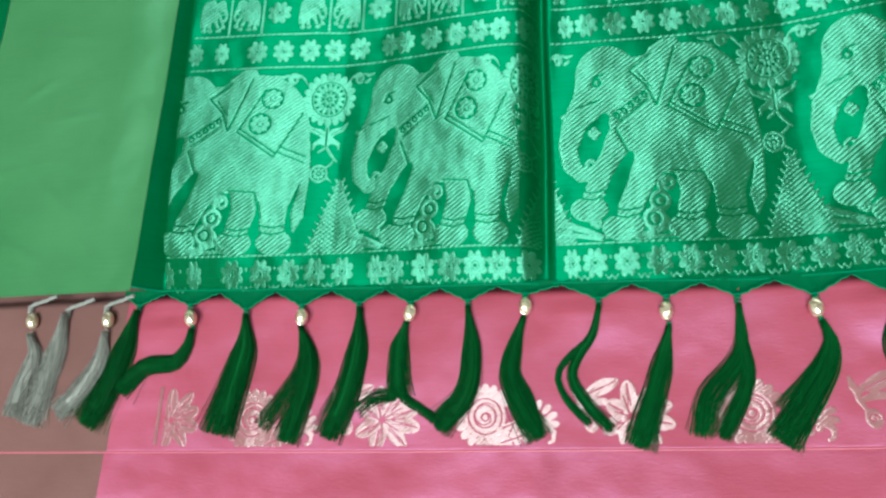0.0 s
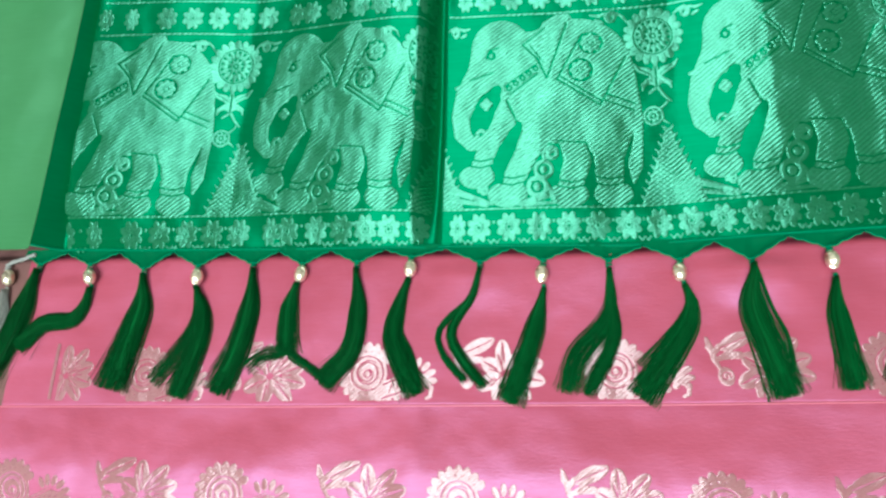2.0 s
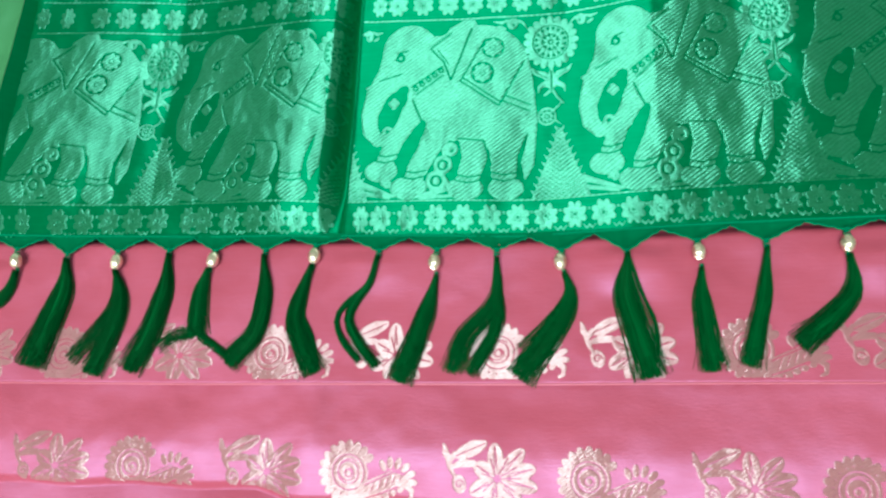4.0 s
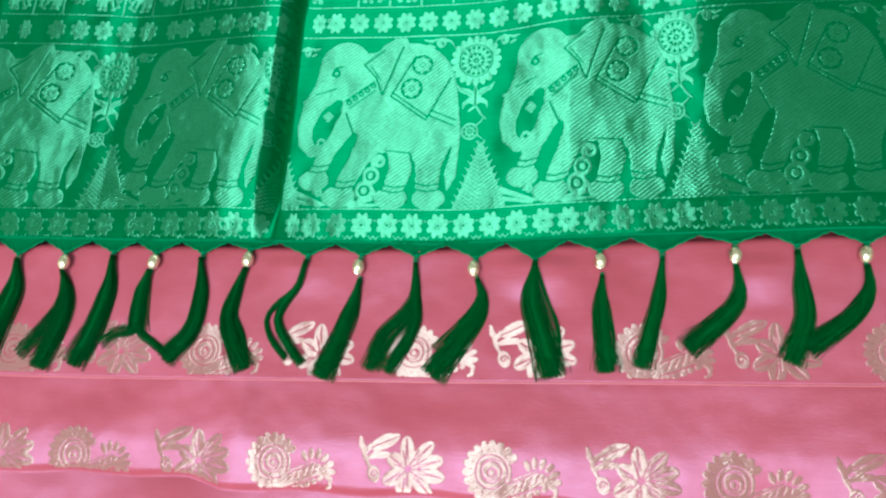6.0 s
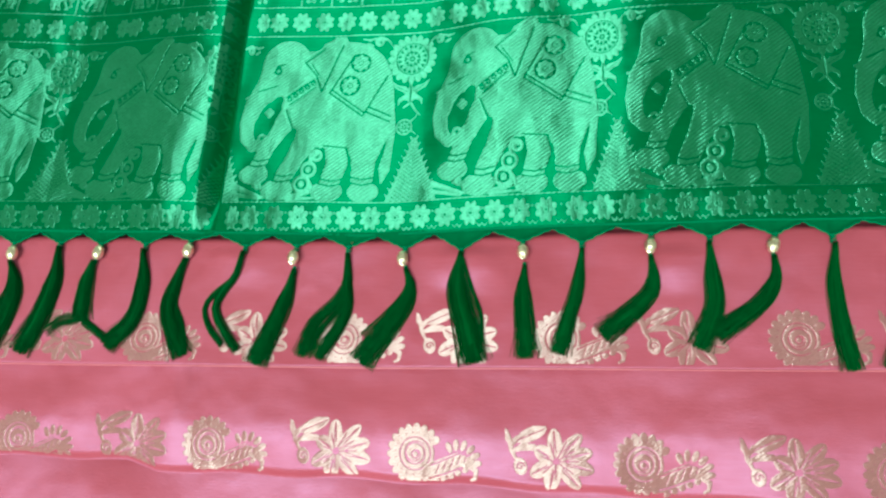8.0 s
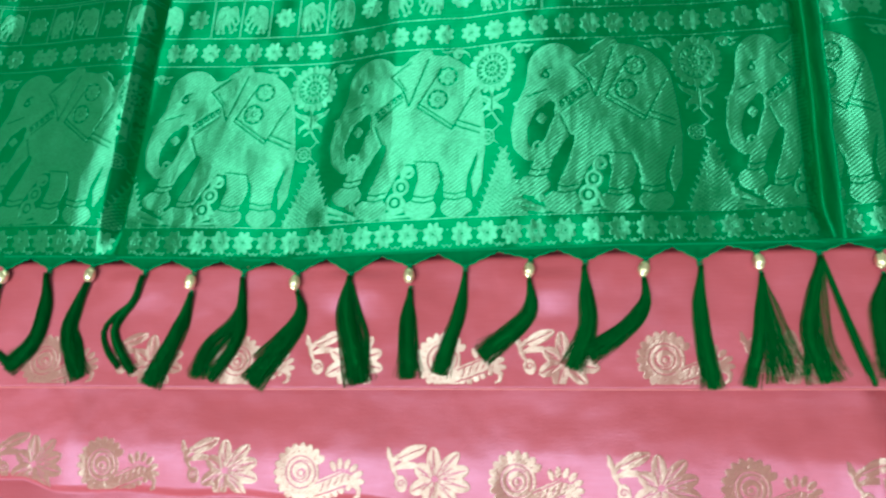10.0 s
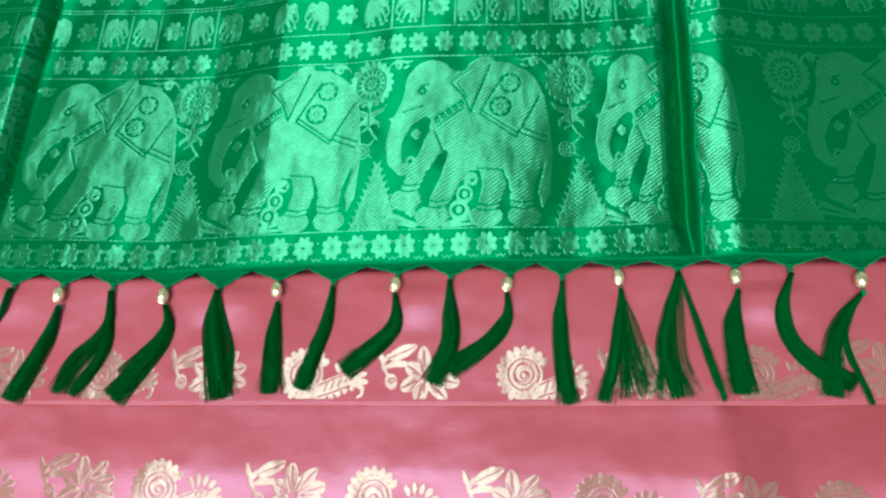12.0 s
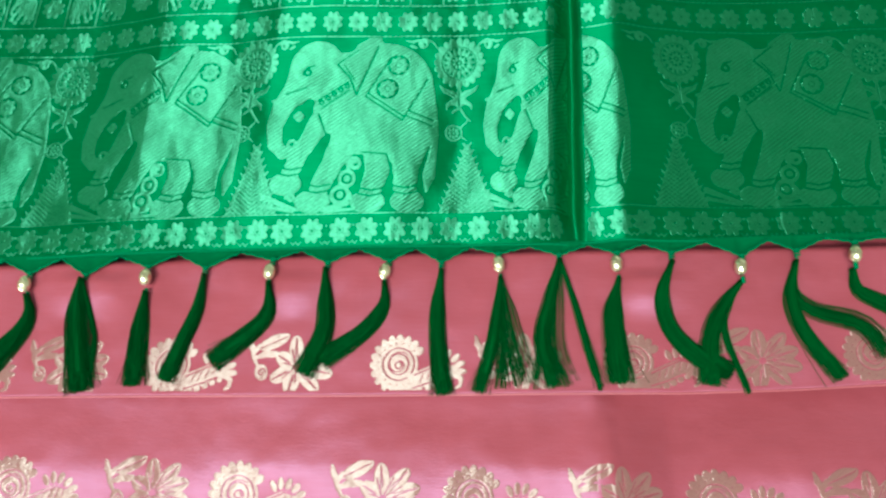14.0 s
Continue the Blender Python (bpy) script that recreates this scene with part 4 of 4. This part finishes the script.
# crocheted scallops that carry the tassels along the hem
def scallop(x0, x1, kx, ky, cord, root):
    top0, top1 = float(hem_y(np.array(x0))), float(hem_y(np.array(x1)))
    n = 17
    xs = np.linspace(x0, x1, n)
    t = np.where(xs < kx, (xs - x0) / (kx - x0), (x1 - xs) / (x1 - kx))
    low = (np.where(xs < kx, top0, top1) + 0.0012) * (1 - t) + (ky + 0.0006) * t
    z = 0.0060 + 0.0006 * np.sin(t * 3.1)
    base = np.array([kx, ky, 0.0])
    twist = 0.0004 * np.sin(np.arange(n) * 2.4)
    if cord is SILVER_CORD:
        s = np.linspace(0, 1, n)
        way = np.column_stack([kx + 0.017 * s, ky + 0.0012 + 0.0058 * s ** 0.8, 0.0062 + 0.0004 * np.sin(9 * s)])
        strands = [tube(way + np.column_stack([0 * s, 0.0009 * np.sin(26 * s + a), 0.0007 * np.cos(26 * s + a)]) - base, 0.0006, 5) for a in (0, 2.1, 4.2)]
        part("slanting_cord", raw("slanting_cord", *join(strands), cord), root, "twisted silver cord")
        return
    part("scallop_cord", raw("scallop_cord", *tube(np.column_stack([xs, low + twist, z]) - base, 0.0006, 5), cord), root)
    # crocheted web between hem and cord, sunk and shaded on the side away from the light
    k = 5
    rows = []
    for j in range(k):
        q = j / (k - 1)
        top = hem_y(xs) + 0.0036
        sink = np.where(xs > kx, 0.0022, 0.0004) * math.sin(q * math.pi) * np.clip(t * 1.5, 0, 1)
        rows.append(np.column_stack([xs, low + (top - low) * q, z - sink - 0.0002 + 0.00025 * np.sin(np.arange(n) * 2.9 + 2 * j)]) - base)
    V = np.concatenate(rows)
    F = [(j * n + i, j * n + i + 1, (j + 1) * n + i + 1, (j + 1) * n + i) for j in range(k - 1) for i in range(n - 1)]
    part("crochet_web", raw("crochet_web", V, F, GREEN_WEB), root)


for i, (kx, ky, cord, root) in enumerate(KNOTS):
    x0 = (KNOTS[i - 1][0] + kx) / 2 if i else kx - 0.014
    x1 = (KNOTS[i + 1][0] + kx) / 2 if i + 1 < len(KNOTS) else kx + 0.016
    scallop(x0, x1, kx, ky, cord, root)

# rolled and stitched hem of the green cloth
for name, a, b, mat_ in (("hem", left_edge, 0.75, GREEN_CORD), ("border_hem", -0.55, left_edge, BORDER_SILK)):
    xs = np.arange(a, b, 0.003)
    zf = green_z if name == "hem" else border_z
    edge_line = green_edge if name == "hem" else hem_y
    part(name, raw(name, *tube(np.column_stack([xs, edge_line(xs), zf(xs, edge_line(xs)) + 0.0002 * np.sin(xs * 900)]), 0.0008 if name == "hem" else 0.0005, 6), mat_), pallu)
